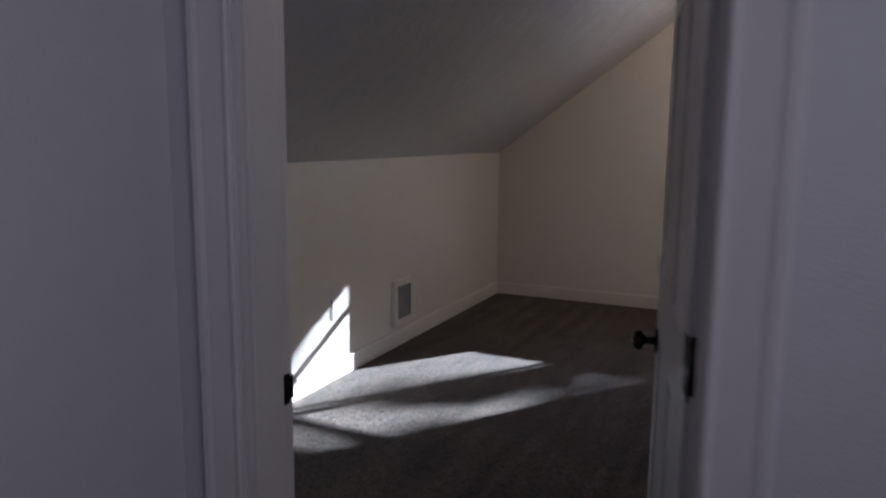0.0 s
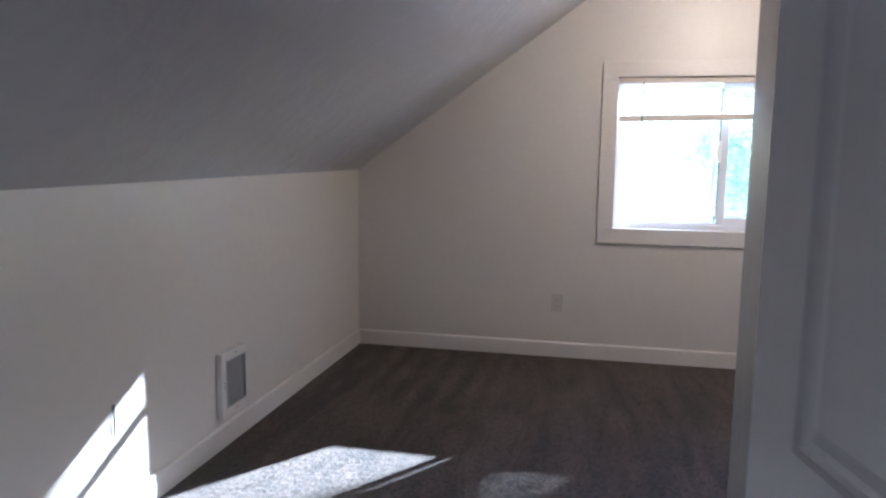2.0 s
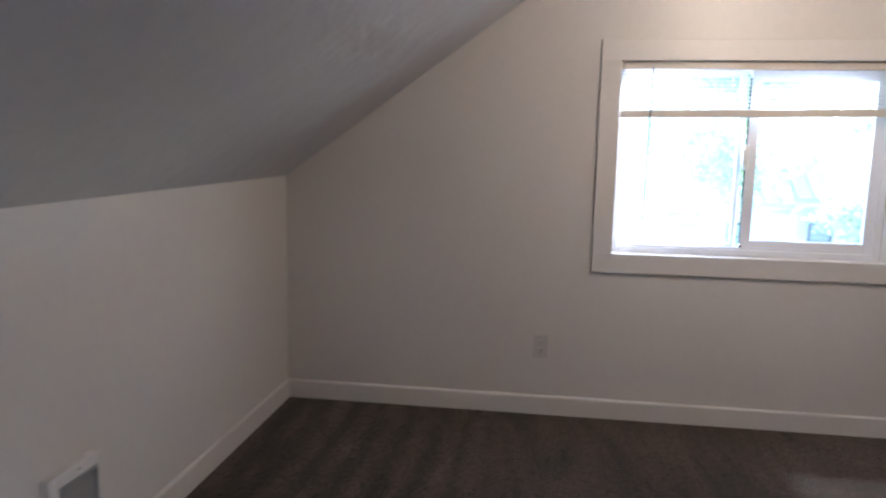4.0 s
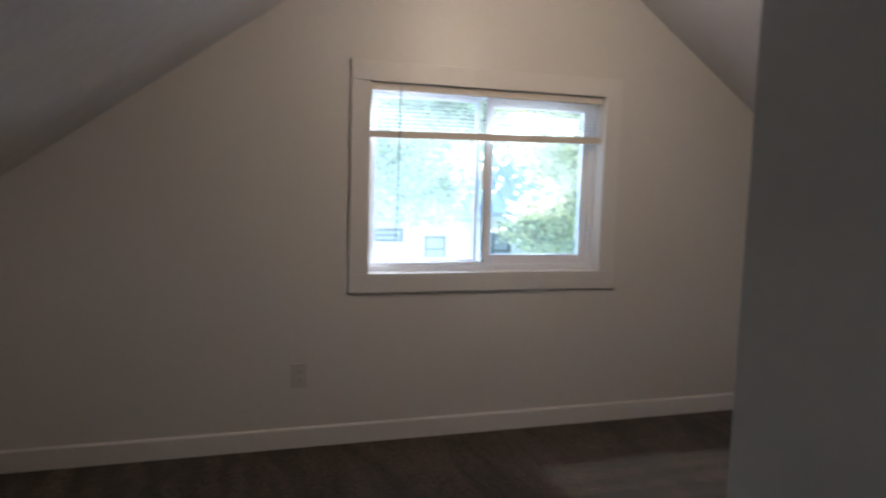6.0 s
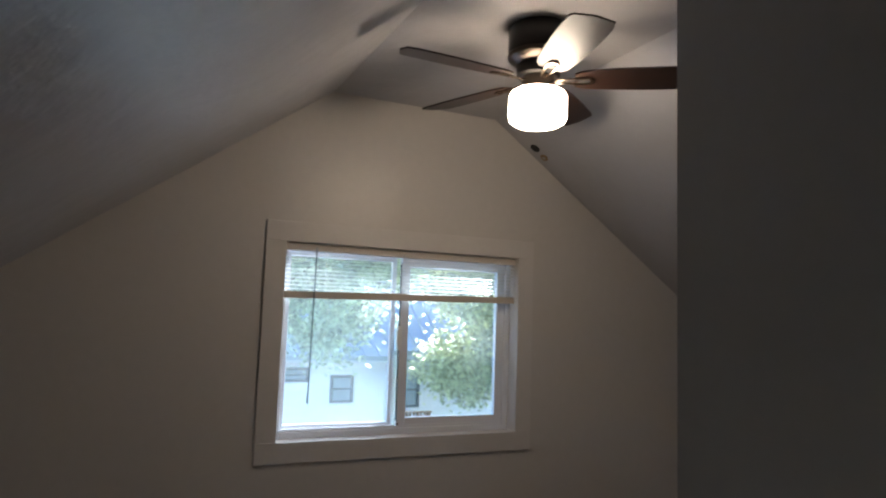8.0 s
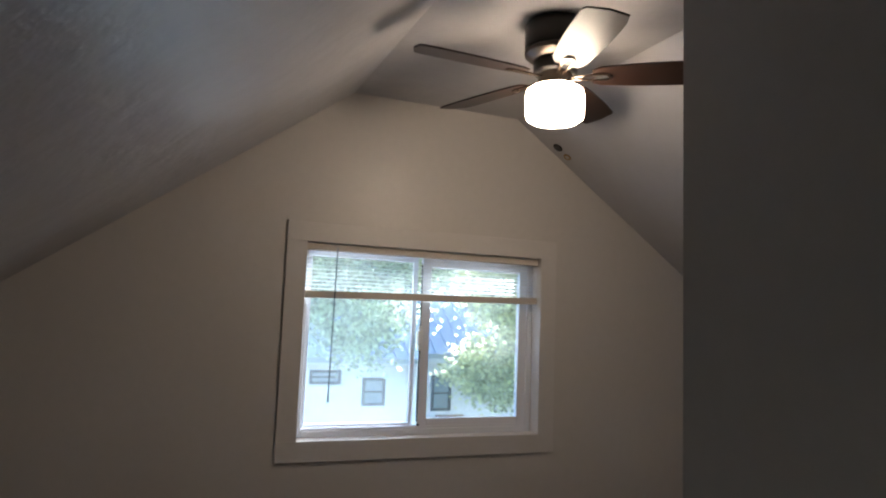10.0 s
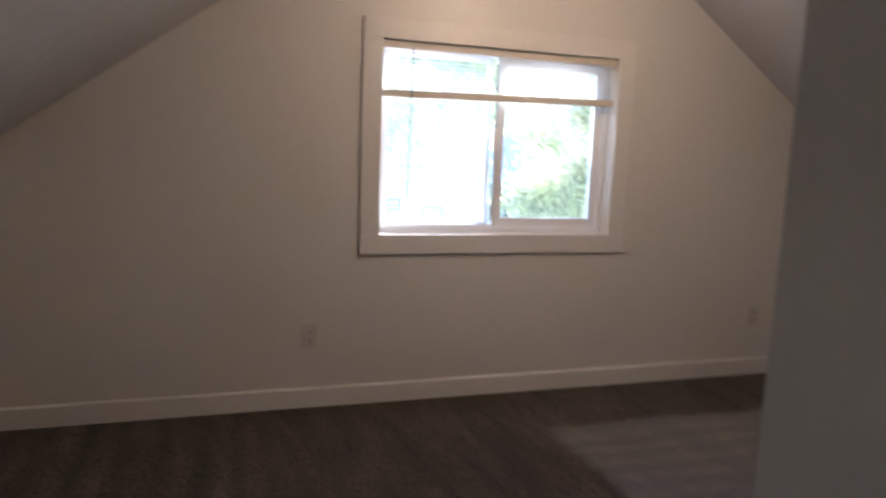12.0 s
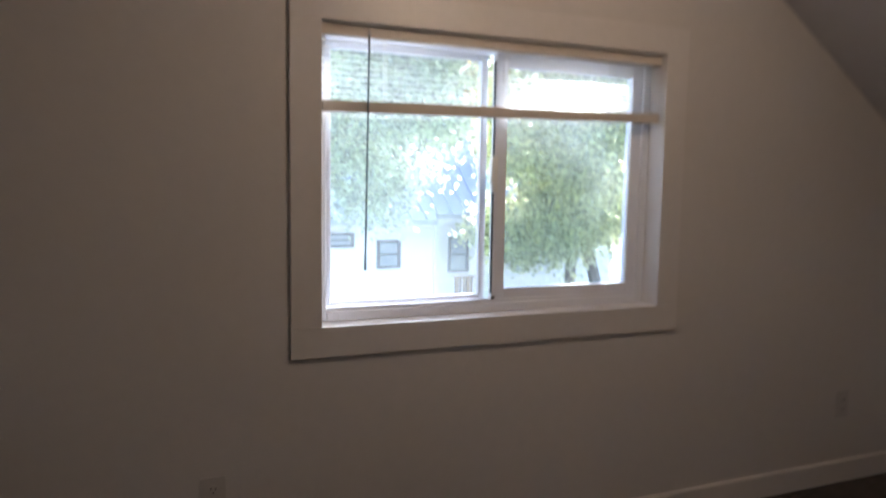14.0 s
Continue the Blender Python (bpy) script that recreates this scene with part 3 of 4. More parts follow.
def build_door():
    """Leaf in its own axes: x along the leaf from the hinge edge, y through it (the landing's side at y=0), z up."""
    ang = math.degrees(math.atan2(0.792, -0.142))
    door = empty("door_1", pose(HINGE - 0.004, DOOR_WALL_Y + 0.016, 0.012, 0, 0, ang), "white six-panel interior door standing open with black hardware", "door", kind="structure")
    W, H, T = 0.805, HEAD - 0.036, 0.035
    cols = [(0.115, 0.350), (0.455, 0.690)]
    k = H / 2.03
    rows = [(0.16, 0.68), (0.84, 1.49), (1.62, H - 0.12)]
    xs = [0, cols[0][0], cols[0][1], cols[1][0], cols[1][1], W]
    zs = [0, rows[0][0], rows[0][1], rows[1][0], rows[1][1], rows[2][0], rows[2][1], H]
    bm = bmesh.new()
    holes = [(1, 1), (3, 1), (1, 3), (3, 3), (1, 5), (3, 5)]
    for side, y in ((0, -T), (1, 0.0)):
        inward = 1 if side == 0 else -1
        grid = {(i, j): bm.verts.new((x, y, z)) for i, x in enumerate(xs) for j, z in enumerate(zs)}
        for i in range(5):
            for j in range(7):
                if (i, j) not in holes:
                    bm.faces.new((grid[i, j], grid[i + 1, j], grid[i + 1, j + 1], grid[i, j + 1]))
                    continue
                loop = [grid[i, j], grid[i + 1, j], grid[i + 1, j + 1], grid[i, j + 1]]
                cx, cz = (xs[i] + xs[i + 1]) / 2, (zs[j] + zs[j + 1]) / 2
                for inset, depth in ((0.006, 0.006), (0.014, 0.009), (0.024, 0.009), (0.045, 0.003)):
                    ring = []
                    for v, (sx, sz) in zip(loop, ((-1, -1), (1, -1), (1, 1), (-1, 1))):
                        bx, bz = (xs[i] if sx < 0 else xs[i + 1]), (zs[j] if sz < 0 else zs[j + 1])
                        ring.append(bm.verts.new((bx - sx * inset, y + inward * depth, bz - sz * inset)))
                    prev = loop if inset == 0.006 else prev_ring
                    for m in range(4):
                        bm.faces.new((prev[m], prev[(m + 1) % 4], ring[(m + 1) % 4], ring[m]))
                    prev_ring = ring
                bm.faces.new(prev_ring)
        if side == 0:
            first = grid
    for i in range(5):
        for j in (0, 7):
            bm.faces.new((first[i, j], first[i + 1, j], grid[i + 1, j], grid[i, j]))
    for j in range(7):
        for i in (0, 5):
            bm.faces.new((first[i, j], first[i, j + 1], grid[i, j + 1], grid[i, j]))
    part("leaf", bm, DOOR, door)
    kz, kx = 0.656, W - 0.062
    for side, y in ((1, 0.0), (-1, -T)):
        prof = [(0.0, 0.0), (0.032, 0.0), (0.033, 0.003), (0.030, 0.007), (0.014, 0.009), (0.011, 0.014), (0.011, 0.028), (0.016, 0.034), (0.026, 0.040),
                (0.0285, 0.049), (0.026, 0.058), (0.018, 0.064), (0.0, 0.066)]
        knob = part("knob", lathe(prof, 28), BLACK, door, "round black knob", smooth=True)
        knob.matrix_basis = Matrix.Translation((kx, y, kz)) @ pose(0, 0, 0, -90 * side, 0, 0)
    part("latch_plate", box(W - 0.001, W + 0.0015, -T + 0.005, -0.005, kz - 0.028, kz + 0.028), BLACK, door)
    for z in (0.768, 0.17, HEAD - 0.26):
        bm = bmesh.new()
        box(-0.0015, 0.0006, -T + 0.002, -0.001, z, z + 0.1, 0.0004, bm)
        box(-0.030, -0.0015, -0.003, 0.0006, z, z + 0.1, 0.0004, bm)
        me_barrel = lathe([(0.0065, z), (0.0075, z + 0.002), (0.0065, z + 0.004), (0.0065, z + 0.098), (0.004, z + 0.104), (0.0, z + 0.106)], 12, bm, centre=(-0.006, -T - 0.004))
        box(0.0008, 0.034, -0.0005, 0.0022, z + 0.001, z + 0.099, 0.0004, bm)
        part("hinge", me_barrel, BLACK, door, "black butt hinge", smooth=True)


build_doorway()
build_door()


# ---- ceiling fan ----
def build_fan():
    cx, cy = 2.255, -1.08
    fan = empty("ceiling_fan", pose(cx, cy, FLAT), "flush-mounted dark five-blade ceiling fan with a lit opal glass shade", "ceiling fan")
    prof = [(0.0, -0.001), (0.104, -0.001), (0.110, -0.010), (0.110, -0.092), (0.106, -0.100), (0.0, -0.100)]
    part("housing", lathe(prof, 40), BRONZE, fan, "dark bronze motor housing", smooth=True)
    prof = [(0.0, -0.100), (0.107, -0.1005), (0.112, -0.107), (0.110, -0.119), (0.088, -0.136), (0.066, -0.143), (0.0, -0.143)]
    part("motor_rim", lathe(prof, 40), BRONZE_RIM, fan, "dark polished bronze rim", smooth=True)
    prof = [(0.0, -0.143), (0.074, -0.144), (0.078, -0.152), (0.078, -0.180), (0.070, -0.188), (0.0, -0.188)]
    part("flywheel", lathe(prof, 40), BRONZE, fan, smooth=True)
    prof = [(0.0, -0.188), (0.058, -0.1885), (0.060, -0.198), (0.060, -0.226), (0.072, -0.236), (0.0, -0.2365)]
    part("light_fitter", lathe(prof, 40), NICKEL, fan, "brushed nickel light fitter", smooth=True)
    prof = [(0.058, -0.234), (0.086, -0.238), (0.099, -0.248), (0.103, -0.262), (0.103, -0.330), (0.099, -0.346), (0.084, -0.357), (0.05, -0.361), (0.0, -0.362)]
    part("shade", lathe(prof, 48, closed=True), GLOBE, fan, "lit white opal glass shade", smooth=True)
    zb = -0.196
    for i in range(5):
        a = 38.5 + 72 * i
        turn = pose(0, 0, 0, 0, 0, a)
        bm = bmesh.new()
        r0, r1 = 0.128, 0.530
        outline = []
        n = 14
        for s in range(n + 1):
            u = s / n
            x = r0 + (r1 - r0) * u
            half = 0.048 + 0.021 * math.sin(math.pi * min(u * 0.62 + 0.08, 1)) + 0.002 * u
            if u > 0.93:
                half *= 1 - 1.6 * (u - 0.93)
            if u < 0.08:
                half *= 0.72 + 3.5 * u
            outline.append((x, half))
        upper = [(x + (0.010 if k == n else 0), h) for k, (x, h) in enumerate(outline)]
        upper.append((r1 + 0.012, 0.0))
        lower = [(x - (0.012 if k == n else 0), -h) for k, (x, h) in enumerate(outline)]
        prism(upper + lower[::-1], "z", -0.003, 0.003, bm)
        blade = part("blade", bm, WALNUT, fan, "dark walnut fan blade")
        blade.matrix_basis = turn @ Matrix.Translation((0, 0, zb)) @ pose(0, 0, 0, -12, 0, 0)
        bm = bmesh.new()
        for sy in (-1, 1):
            prism([(0.060, sy * 0.011), (0.105, sy * 0.017), (0.150, sy * 0.022), (0.178, sy * 0.022), (0.190, sy * 0.012), (0.190, sy * 0.007), (0.176, sy * 0.011), (0.150, sy * 0.012), (0.105, sy * 0.009), (0.060, sy * 0.003)],
                  "z", -0.0085, -0.0035, bm)
        prism([(0.182, -0.018), (0.196, -0.012), (0.200, 0.0), (0.196, 0.012), (0.182, 0.018), (0.186, 0.0)], "z", -0.010, -0.0036, bm)
        iron = part("blade_iron", bm, NICKEL, fan, "nickel blade iron")
        bm = bmesh.new()
        prism([(0.148, -0.010), (0.174, -0.010), (0.184, 0.0), (0.174, 0.010), (0.148, 0.010), (0.140, 0.0)], "z", -0.0050, -0.0032, bm)
        pad = part("rubber_pad", bm, DARK_SLOT, fan, "black pad between iron and blade")
        pad.matrix_basis = turn @ Matrix.Translation((0, 0, zb)) @ pose(0, 0, 0, -12, 0, 0)
        iron.matrix_basis = turn @ Matrix.Translation((0, 0, zb)) @ pose(0, 0, 0, -12, 0, 0)
    return fan


build_fan()


# ---- wall fittings ----
def build_outlet(x, z):
    ob = empty("wall_outlet", pose(x, 0, z), "pale duplex power outlet on the gable wall just above the baseboard", "power outlet", "outlets on the gable wall")
    part("cover_plate", box(-0.035, 0.035, -0.006, 0, -0.057, 0.057, 0.002), PLASTIC, ob)
    for dz in (-0.0195, 0.0195):
        prof = [(0.0165 * math.cos(t) if abs(math.cos(t)) < 0.85 else math.copysign(0.0150, math.cos(t)), dz + 0.0140 * math.sin(t)) for t in [2 * math.pi * k / 20 for k in range(20)]]
        part("receptacle", prism(prof, "y", -0.0085, -0.0058), PLASTIC, ob)
        bm = bmesh.new()
        box(-0.008, -0.0058, -0.0089, -0.0084, dz - 0.001, dz + 0.008, bm=bm)
        box(0.0052, 0.0074, -0.0089, -0.0084, dz - 0.001, dz + 0.007, bm=bm)
        box(-0.0022, 0.0022, -0.0089, -0.0084, dz - 0.010, dz - 0.006, bm=bm)
        part("slots", bm, DARK_SLOT, ob)
    screw = part("screw", lathe([(0.0, 0.0), (0.0034, 0.0), (0.0030, 0.0012), (0.0, 0.0014)], 12), PLASTIC, ob)
    screw.matrix_basis = Matrix.Translation((0, -0.006, 0)) @ pose(0, 0, 0, 90, 0, 0)
    return ob


first_outlet = build_outlet(1.300, 0.344)
copy_thing(first_outlet, pose(3.843, 0, 0.342))


def build_register():
    reg = empty("wall_register", pose(0, -1.685, 0.268), "white steel heating register with grey louvres low on the knee wall", "heating register")
    a, b, lo, hi, d = -0.102, 0.102, -0.138, 0.137, 0.028
    ga, gb, gl, gh = -0.068, 0.092, -0.098, 0.099
    bm = bmesh.new()
    for q in ((a, ga, lo, hi), (gb, b, lo, hi), (ga, gb, lo, gl), (ga, gb, gh, hi)):
        box(0, d, q[0], q[1], q[2], q[3], 0.003, bm)
    part("frame", bm, TRIM, reg)
    bm = bmesh.new()
    for q in ((ga, ga + 0.006, gl, gh), (gb - 0.006, gb, gl, gh), (ga + 0.006, gb - 0.006, gl, gl + 0.006), (ga + 0.006, gb - 0.006, gh - 0.006, gh)):
        box(0.004, d + 0.002, q[0], q[1], q[2], q[3], bm=bm)
    part("grille_rim", bm, GRILLE, reg, "grey grille rim")
    part("duct", box(0.0005, 0.004, ga, gb, gl, gh), DUCT, reg, "dark duct behind the louvres")
    n = 19
    for i in range(n):
        z = gl + 0.006 + (gh - gl - 0.012) * (i + 0.5) / n
        bm = prism([(0.008, z + 0.0045), (0.0092, z + 0.0050), (0.0245, z - 0.0036), (0.0235, z - 0.0046)], "y", ga + 0.006, gb - 0.006)
        part("louvre", bm, GRILLE, reg)
    part("lever", box(d, d + 0.009, -0.088, -0.083, -0.02, 0.02, 0.001), TRIM, reg)
    for z in (-0.120, 0.120):
        s = part("screw", lathe([(0.0, 0.0), (0.004, 0.0), (0.0034, 0.0014), (0.0, 0.0016)], 12), NICKEL, reg)
        s.matrix_basis = Matrix.Translation((d, 0.012, z)) @ pose(0, 0, 0, 0, 90, 0)


def build_wall_oddments():
    stub = empty("cable_stub", pose(0, -2.408, 0.36), "short black cable stub standing off the white knee wall low down", "cable stub")
    part("clip", box(0.0, 0.004, -0.006, 0.006, 0.030, 0.046, 0.001), PLASTIC, stub, "small pale cable clip")
    bm = bmesh.new()
    branch(bm, (0.006, 0.0, -0.050), (0.007, 0.001, 0.0), 0.0036, 0.0036, 8)
    branch(bm, (0.007, 0.001, 0.0), (0.005, 0.0, 0.052), 0.0036, 0.0036, 8)
    part("cable", bm, DARK_SLOT, stub, "short black cable end", smooth=True)
    bm = lathe([(0.0, 0.0015), (0.014, 0.0013), (0.024, 0.0006), (0.030, 0.0)], 20)
    structure("wall_patch", bm, WALL, "faint round filler patch painted over below the window", smooth=True).matrix_basis = pose(2.115, 0, 0.653, 90, 0, 0)


build_register()
build_wall_oddments()


def on_east_slope(x, y):
    """A pose that lies on the east ceiling slope, its z axis pointing into the room."""
    z = FLAT - SLOPE_R * (x - FLAT_R)
    tilt = math.degrees(math.atan(SLOPE_R))
    return Matrix.Translation((x, y, z)) @ pose(0, 0, 0, 0, 180 + tilt, 0)


def build_slope_fittings():
    ob = empty("ceiling_port", on_east_slope(2.885, -0.075), "small round black cable port on the ceiling slope", "cable port")
    part("rim", lathe([(0.019, 0.0), (0.027, 0.0), (0.027, 0.003), (0.024, 0.005), (0.019, 0.004)], 24, closed=True), BLACK, ob, smooth=True)
    part("plug", lathe([(0.0, 0.0), (0.0195, 0.0), (0.0195, 0.002), (0.0, 0.002)], 24), DARK_SLOT, ob)
    ob = empty("ceiling_ring", on_east_slope(2.945, -0.072), "small round brass fitting on the ceiling slope", "brass fitting")
    part("ring", lathe([(0.012, 0.0), (0.022, 0.0), (0.022, 0.004), (0.018, 0.007), (0.012, 0.005)], 24, closed=True), BRASS, ob, smooth=True)
    part("cap", lathe([(0.0, 0.0), (0.0125, 0.0), (0.0125, 0.003), (0.0, 0.004)], 24), PLASTIC, ob)


build_slope_fittings()


# ---- outdoors ----
def build_ground():
    bm = bmesh.new()
    vs = [bm.verts.new(p) for p in ((-900, -900, GROUND), (900, -900, GROUND), (900, 900, GROUND), (-900, 900, GROUND))]
    bm.faces.new(vs)
    structure("ground", bm, GRASS, "mown green lawn")


def house_window(parent, x0, x1, z0, z1, y, label):
    bm = bmesh.new()
    f = 0.07
    for b in ((x0, x0 + f, z0, z1), (x1 - f, x1, z0, z1), (x0 + f, x1 - f, z0, z0 + f), (x0 + f, x1 - f, z1 - f, z1), (x0 + f, x1 - f, (z0 + z1) / 2 - 0.025, (z0 + z1) / 2 + 0.025)):
        box(b[0], b[1], y - 0.06, y + 0.02, b[2], b[3], bm=bm)
    w = part("window", bm, DARK_TRIM, parent, label)
    part("pane", box(x0 + f, x1 - f, y - 0.01, y + 0.01, z0 + f, z1 - f), DARK_GLASS, w)
    return w


def metal_roof(parent, x0, x1, ya, za, yb, zb, hip=0.0):
    """A standing-seam roof whose ridge runs along x, with a hipped end at x0."""
    yc = 2 * yb - ya
    bm = bmesh.new()
    for drop in (0.0, 0.12):
        a, b, c, d = [bm.verts.new(p) for p in ((x0, ya, za - drop), (x1, ya, za - drop), (x1, yc, za - drop), (x0, yc, za - drop))]
        e, f = bm.verts.new((x0 + hip, yb, zb - drop)), bm.verts.new((x1, yb, zb - drop))
        bm.faces.new((a, b, f, e))
        bm.faces.new((e, f, c, d))
        bm.faces.new((a, e, d))
        if drop == 0.0:
            upper = (a, b, f, c, d)
        else:
            for (p, q), (u, v) in zip(zip(upper, upper[1:] + upper[:1]), zip((a, b, f, c, d), (b, f, c, d, a))):
                bm.faces.new((p, q, v, u))
    roof = part("roof", bm, SLATE_METAL, parent, "blue-grey standing-seam metal roof")
    rise = math.atan2(zb - za, yb - ya)
    full = math.hypot(yb - ya, zb - za)
    shared = {}
    x = x0 + 0.02
    while x < x1:
        length = full * min(1.0, max(0.05, (x - x0) / hip)) if hip else full
        key = round(length, 2)
        if key not in shared:
            ob = part("seam", box(-0.015, 0.015, 0, length, 0.0, 0.045), SLATE_METAL, roof)
            shared[key] = ob.data
        else:
            ob = new("seam", shared[key])
            ob.parent = roof
        ob.matrix_basis = Matrix.Translation((x, ya, za)) @ Matrix.Rotation(rise, 4, "X")
        x += 0.4
    return roof


def boards(parent, x0, x1, y, z0, z1, gaps):
    """Lap siding, one board a course and stretch, left out where windows are."""
    z, step, cache = z0, 0.14, {}
    while z < z1 - 0.02:
        runs = [(x0, x1)]
        for a, b, c, d in gaps:
            if z + step > c and z < d:
                runs = [r for s, e in runs for r in ((s, min(e, a)), (max(s, b), e)) if r[1] - r[0] > 0.05]
        for s, e in runs:
            key = round(e - s, 3)
            if key not in cache:
                cache[key] = part("board", prism([(0, 0), (-0.035, 0), (-0.018, step + 0.01), (0, step + 0.01)], "x", 0, e - s), SIDING, parent)
                ob = cache[key]
            else:
                ob = new("board", cache[key].data)
                ob.parent = parent
            ob.matrix_basis = pose(s, y, z)
        z += step


def build_house():
    y = 14.0
    house = empty("house", pose(0, 0, 0), "white lap-sided neighbouring house with a blue-grey metal roof behind the trees", "house")
    g = GROUND
    w1 = (5.82, 6.42, -0.87, -0.175)
    lw = (4.46, 5.25, -0.33, 0.02)
    part("wall", box(3.1, 7.42, y, y + 4.0, g, 0.25), SIDING, house)
    part("wall", box(7.42, 13.0, y + 0.5, y + 6.0, g, 0.45), SIDING, house)
    house_window(house, *w1, y - 0.03, "small dark-framed double-hung window")
    house_window(house, *lw, y - 0.03, "wide dark-framed window under the eave")
    house_window(house, 7.90, 8.48, -1.10, -0.15, y + 0.47, "dark-framed porch window")
    part("corner_board", box(7.36, 7.45, y - 0.05, y + 0.5, g, 0.25), SIDING, house)
    part("fascia", box(3.0, 7.46, y - 0.32, y - 0.28, 0.16, 0.31), VINYL, house)
    part("fascia", box(7.2, 13.1, y + 0.14, y + 0.18, 0.22, 0.40), VINYL, house)
    part("soffit", box(3.0, 7.46, y - 0.28, y, 0.2, 0.22), VINYL, house)
    part("soffit", box(7.46, 13.1, y + 0.18, y + 0.5, 0.26, 0.28), VINYL, house)
    part("gutter_pipe", box(7.30, 7.37, y - 0.12, y - 0.05, g, 0.2), VINYL, house)
    metal_roof(house, 3.0, 7.3, y - 0.33, 0.33, y + 2.1, 1.75, 0.5)
    metal_roof(house, 7.05, 13.2, y + 0.12, 0.45, y + 3.3, 2.95, 1.6)
    boards(house, 3.1, 7.36, y, g, 0.2, [w1, lw])
    boards(house, 7.46, 13.0, y + 0.5, g, 0.26, [(7.90, 8.48, -1.10, -0.15)])


def build_tree(base, centre, radii, clumps, per_clump, leaf_size, mat, label, seed, spread=0.42, fork_at=None, extra=(), gap=None, clear=()):
    rng = random.Random(seed)
    tree = empty("tree", pose(*base), label, "tree")
    bx, by, bz = base
    bm = bmesh.new()
    fork = Vector(fork_at or (centre[0], centre[1], centre[2] - radii[2] * 0.55)) - Vector(base)
    mid = fork * 0.5 + Vector((0.12, 0.05, 0))
    branch(bm, (0, 0, 0), mid, 0.17, 0.13)
    branch(bm, mid, fork, 0.13, 0.10)
    spots = []
    while len(spots) < clumps:
        p = Vector([rng.uniform(-1, 1) for _ in range(3)])
        if p.length > 1 or p.length < 0.25:
            continue
        p = Vector((p.x * radii[0], p.y * radii[1], p.z * radii[2])) + Vector(centre)
        if noise.noise(p * 0.75) < -0.22:
            continue
        if gap and math.hypot(p.x - gap[0][0], 1.6 * (p.z - gap[0][2])) < gap[1]:
            continue
        spots.append(p - Vector(base))
    wide = [(s, spread) for s in spots]
    for c, rr, count, how_wide in extra:
        for _ in range(count):
            p = Vector([rng.gauss(0, 0.5) for _ in range(3)])
            s = Vector((c[0] + p.x * rr[0], c[1] + p.y * rr[1], c[2] + p.z * rr[2]))
            if any(math.hypot(s.x - cx, s.z - cz) < cr for cx, cz, cr in clear):
                continue
            s -= Vector(base)
            spots.append(s)
            wide.append((s, how_wide))
    for k, s in enumerate(spots):
        if k % 9 == 0:
            bend = fork.lerp(s, 0.5) + Vector((0, 0, 0.15))
            branch(bm, fork, bend, 0.045, 0.025, 5)
            branch(bm, bend, s, 0.025, 0.010, 5)
    part("trunk", bm, BARK, tree)
    verts, faces = [], []
    for s, wd in wide:
        for _ in range(per_clump):
            c = s + Vector((rng.gauss(0, wd), rng.gauss(0, wd), rng.gauss(0, wd * 0.75)))
            m = Euler((rng.uniform(0, 6.3), rng.uniform(0, 6.3), rng.uniform(0, 6.3))).to_matrix()
            size = leaf_size * rng.uniform(0.6, 1.25)
            base_i = len(verts)
            for x, y, z in ((0, -0.5, 0), (0.32, 0.0, 0.06), (0, 0.55, 0), (-0.32, 0.0, 0.06)):
                verts.append(c + m @ Vector((x, y, z)) * size)
            faces.append((base_i, base_i + 1, base_i + 2))
            faces.append((base_i, base_i + 2, base_i + 3))
    me = bpy.data.meshes.new("crown")
    me.from_pydata(verts, [], faces)
    me.materials.append(mat)
    crown = new("crown", me)
    crown.parent = tree
    tagged(crown, kind="stuff")
    return tree


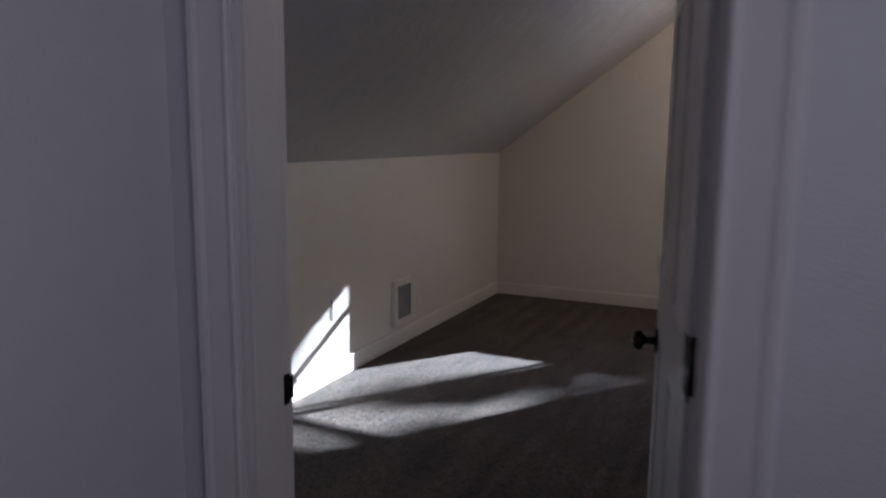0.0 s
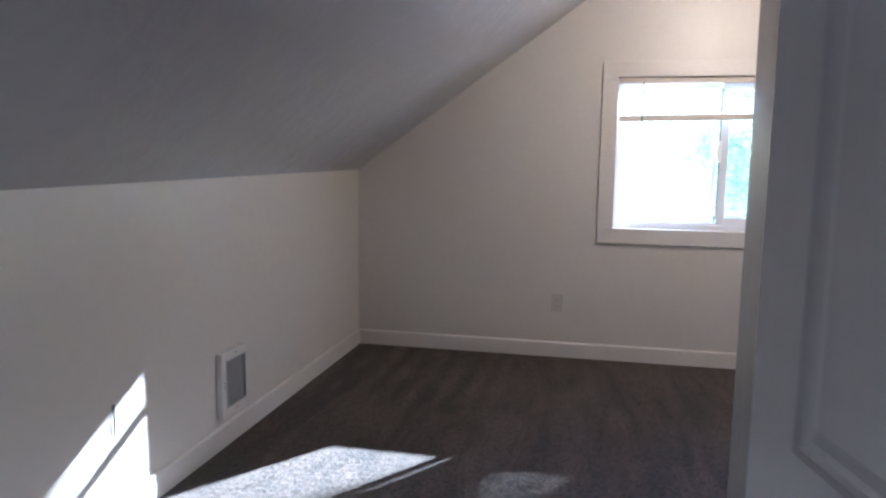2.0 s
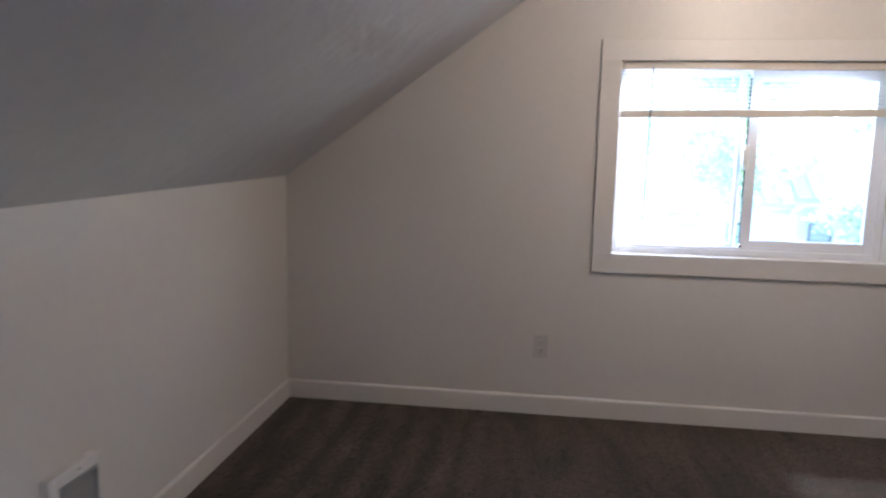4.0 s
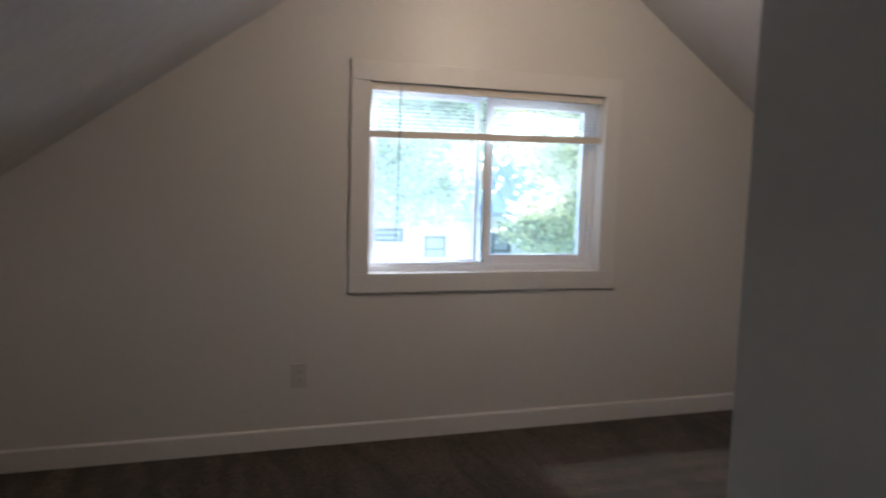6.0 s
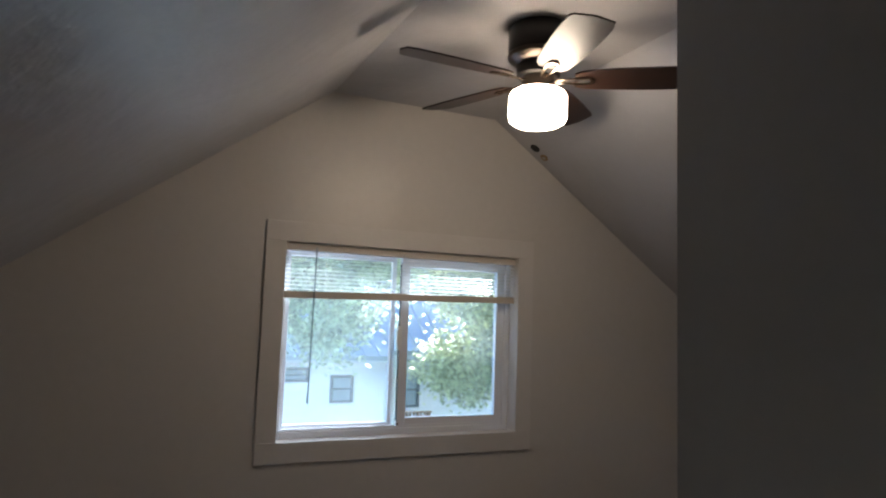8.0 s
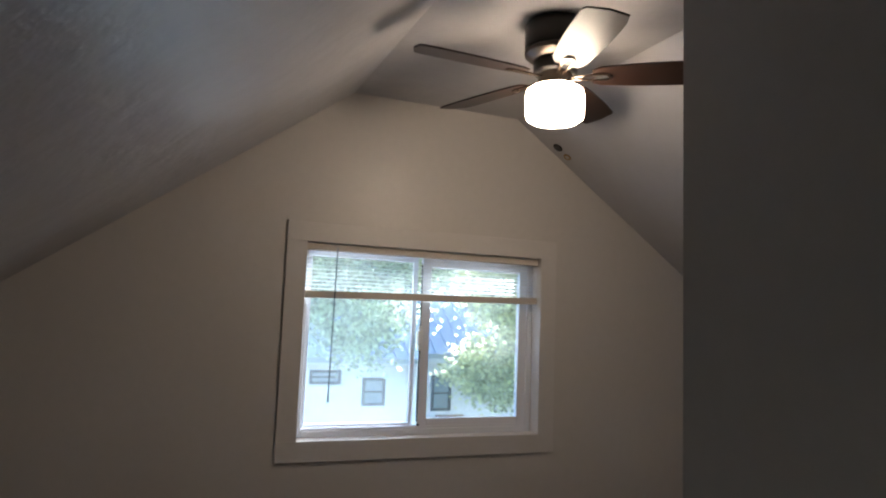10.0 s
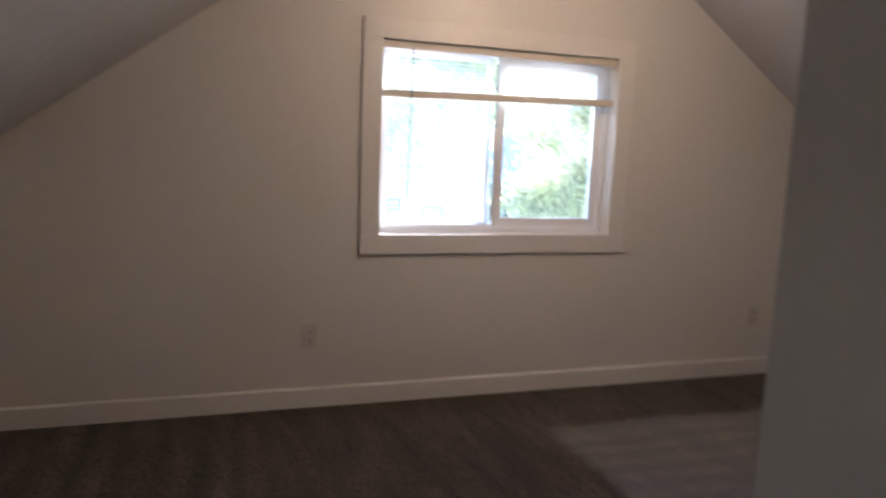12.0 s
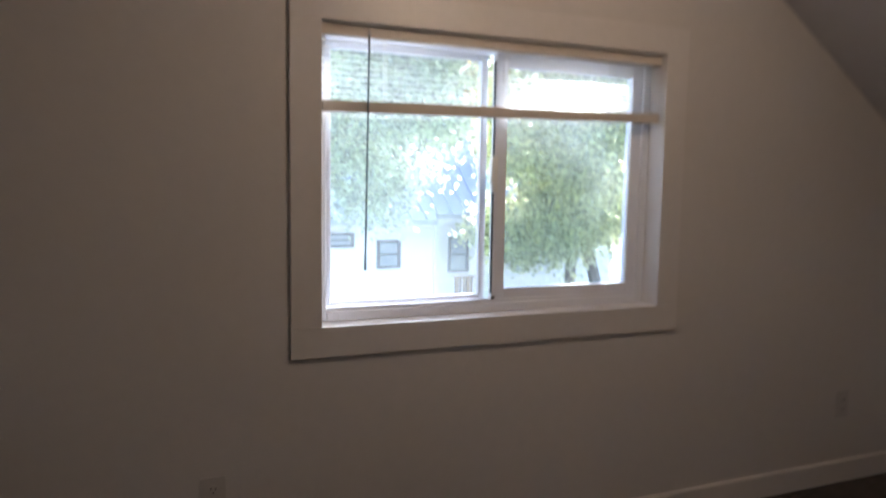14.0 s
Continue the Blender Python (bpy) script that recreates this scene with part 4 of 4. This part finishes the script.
def build_railing():
    """The railing of the neighbours' low timber deck, below their porch window."""
    rail = empty("deck_railing", pose(7.95, 13.95, GROUND), "brown wooden deck railing in front of the white house", "railing")
    for x in (0.0, 0.31, 0.62):
        part("post", box(x - 0.045, x + 0.045, -0.045, 0.045, 0.0, 1.62, 0.005), DECK_WOOD, rail)
    part("top_rail", box(-0.08, 0.70, -0.07, 0.07, 1.622, 1.66, 0.005), DECK_WOOD, rail)
    part("bottom_rail", box(0.047, 0.573, -0.085, -0.047, 0.76, 0.84, 0.004), DECK_WOOD, rail)
    for k in range(5):
        x = 0.10 + 0.105 * k
        if abs(x - 0.31) > 0.06:
            part("baluster", box(x - 0.018, x + 0.018, -0.018, 0.018, 0.842, 1.62), DECK_WOOD, rail)
    part("deck", box(-0.1, 0.75, 0.05, 0.46, 0.0, 0.62, 0.005), DECK_WOOD, rail)


def build_bounce_roof():
    """An unseen low roof just under the window, added to bounce sun onto the ceiling."""
    # its slope steers the reflected sun to the west ceiling slope
    bm = prism([(0.17, 0.62), (3.2, 0.195), (3.2, 0.115), (0.17, 0.54)], "x", -0.4, 6.5)
    roof = empty("porch_roof", pose(0, 0, 0), "unseen pale low metal roof below the window, added to bounce sun onto the ceiling", "porch roof", kind="structure")
    panel = part("roof_sheet", bm, BOUNCE_METAL, roof)
    for k in range(17):
        part("seam", prism([(0.17, 0.622), (3.2, 0.197), (3.2, 0.213), (0.17, 0.638)], "x", -0.35 + 0.42 * k, -0.33 + 0.42 * k), BOUNCE_METAL, roof)


build_ground()
build_house()
build_railing()
build_bounce_roof()
build_tree((11.9, 12.9, GROUND), (5.2, 12.0, 3.3), (2.0, 0.9, 2.9), 330, 75, 0.15, LEAF, "leafy green maple tree beside the white house", 11, 0.28,
           fork_at=(9.2, 12.9, 5.4))
# first three extras: unseen leaves added to dapple the sun; clear leaves it gaps
build_tree((10.6, 12.9, GROUND), (10.05, 12.0, 2.75), (2.4, 1.2, 3.4), 520, 75, 0.145, LEAF_PALE, "tall pale green leafy tree lit from behind", 5, 0.30,
           fork_at=(10.4, 12.6, 2.6), extra=[((10.1, 10.5, 6.05), (1.5, 0.8, 0.9), 31, 0.09), ((10.2, 10.5, 6.2), (0.45, 0.3, 0.22), 3, 0.09), ((9.75, 10.5, 7.0), (0.25, 0.3, 0.25), 3, 0.11),
                                               ((8.25, 12.0, 0.15), (0.75, 0.5, 0.75), 34, 0.2)], gap=((8.35, 12.0, 1.05), 0.75), clear=((9.2, 6.12, 0.34), (9.2, 6.62, 0.27)))
build_tree((5.4, 21.5, GROUND), (6.0, 21.5, 5.2), (6.0, 1.6, 3.4), 300, 90, 0.22, LEAF, "broad leafy tree rising behind the metal roof", 23, 0.42)
build_tree((10.2, 19.6, GROUND), (9.9, 19.4, 4.0), (1.3, 0.6, 1.1), 60, 100, 0.16, LEAF_YELLOW, "yellow-leaved autumn tree behind the roof", 8)
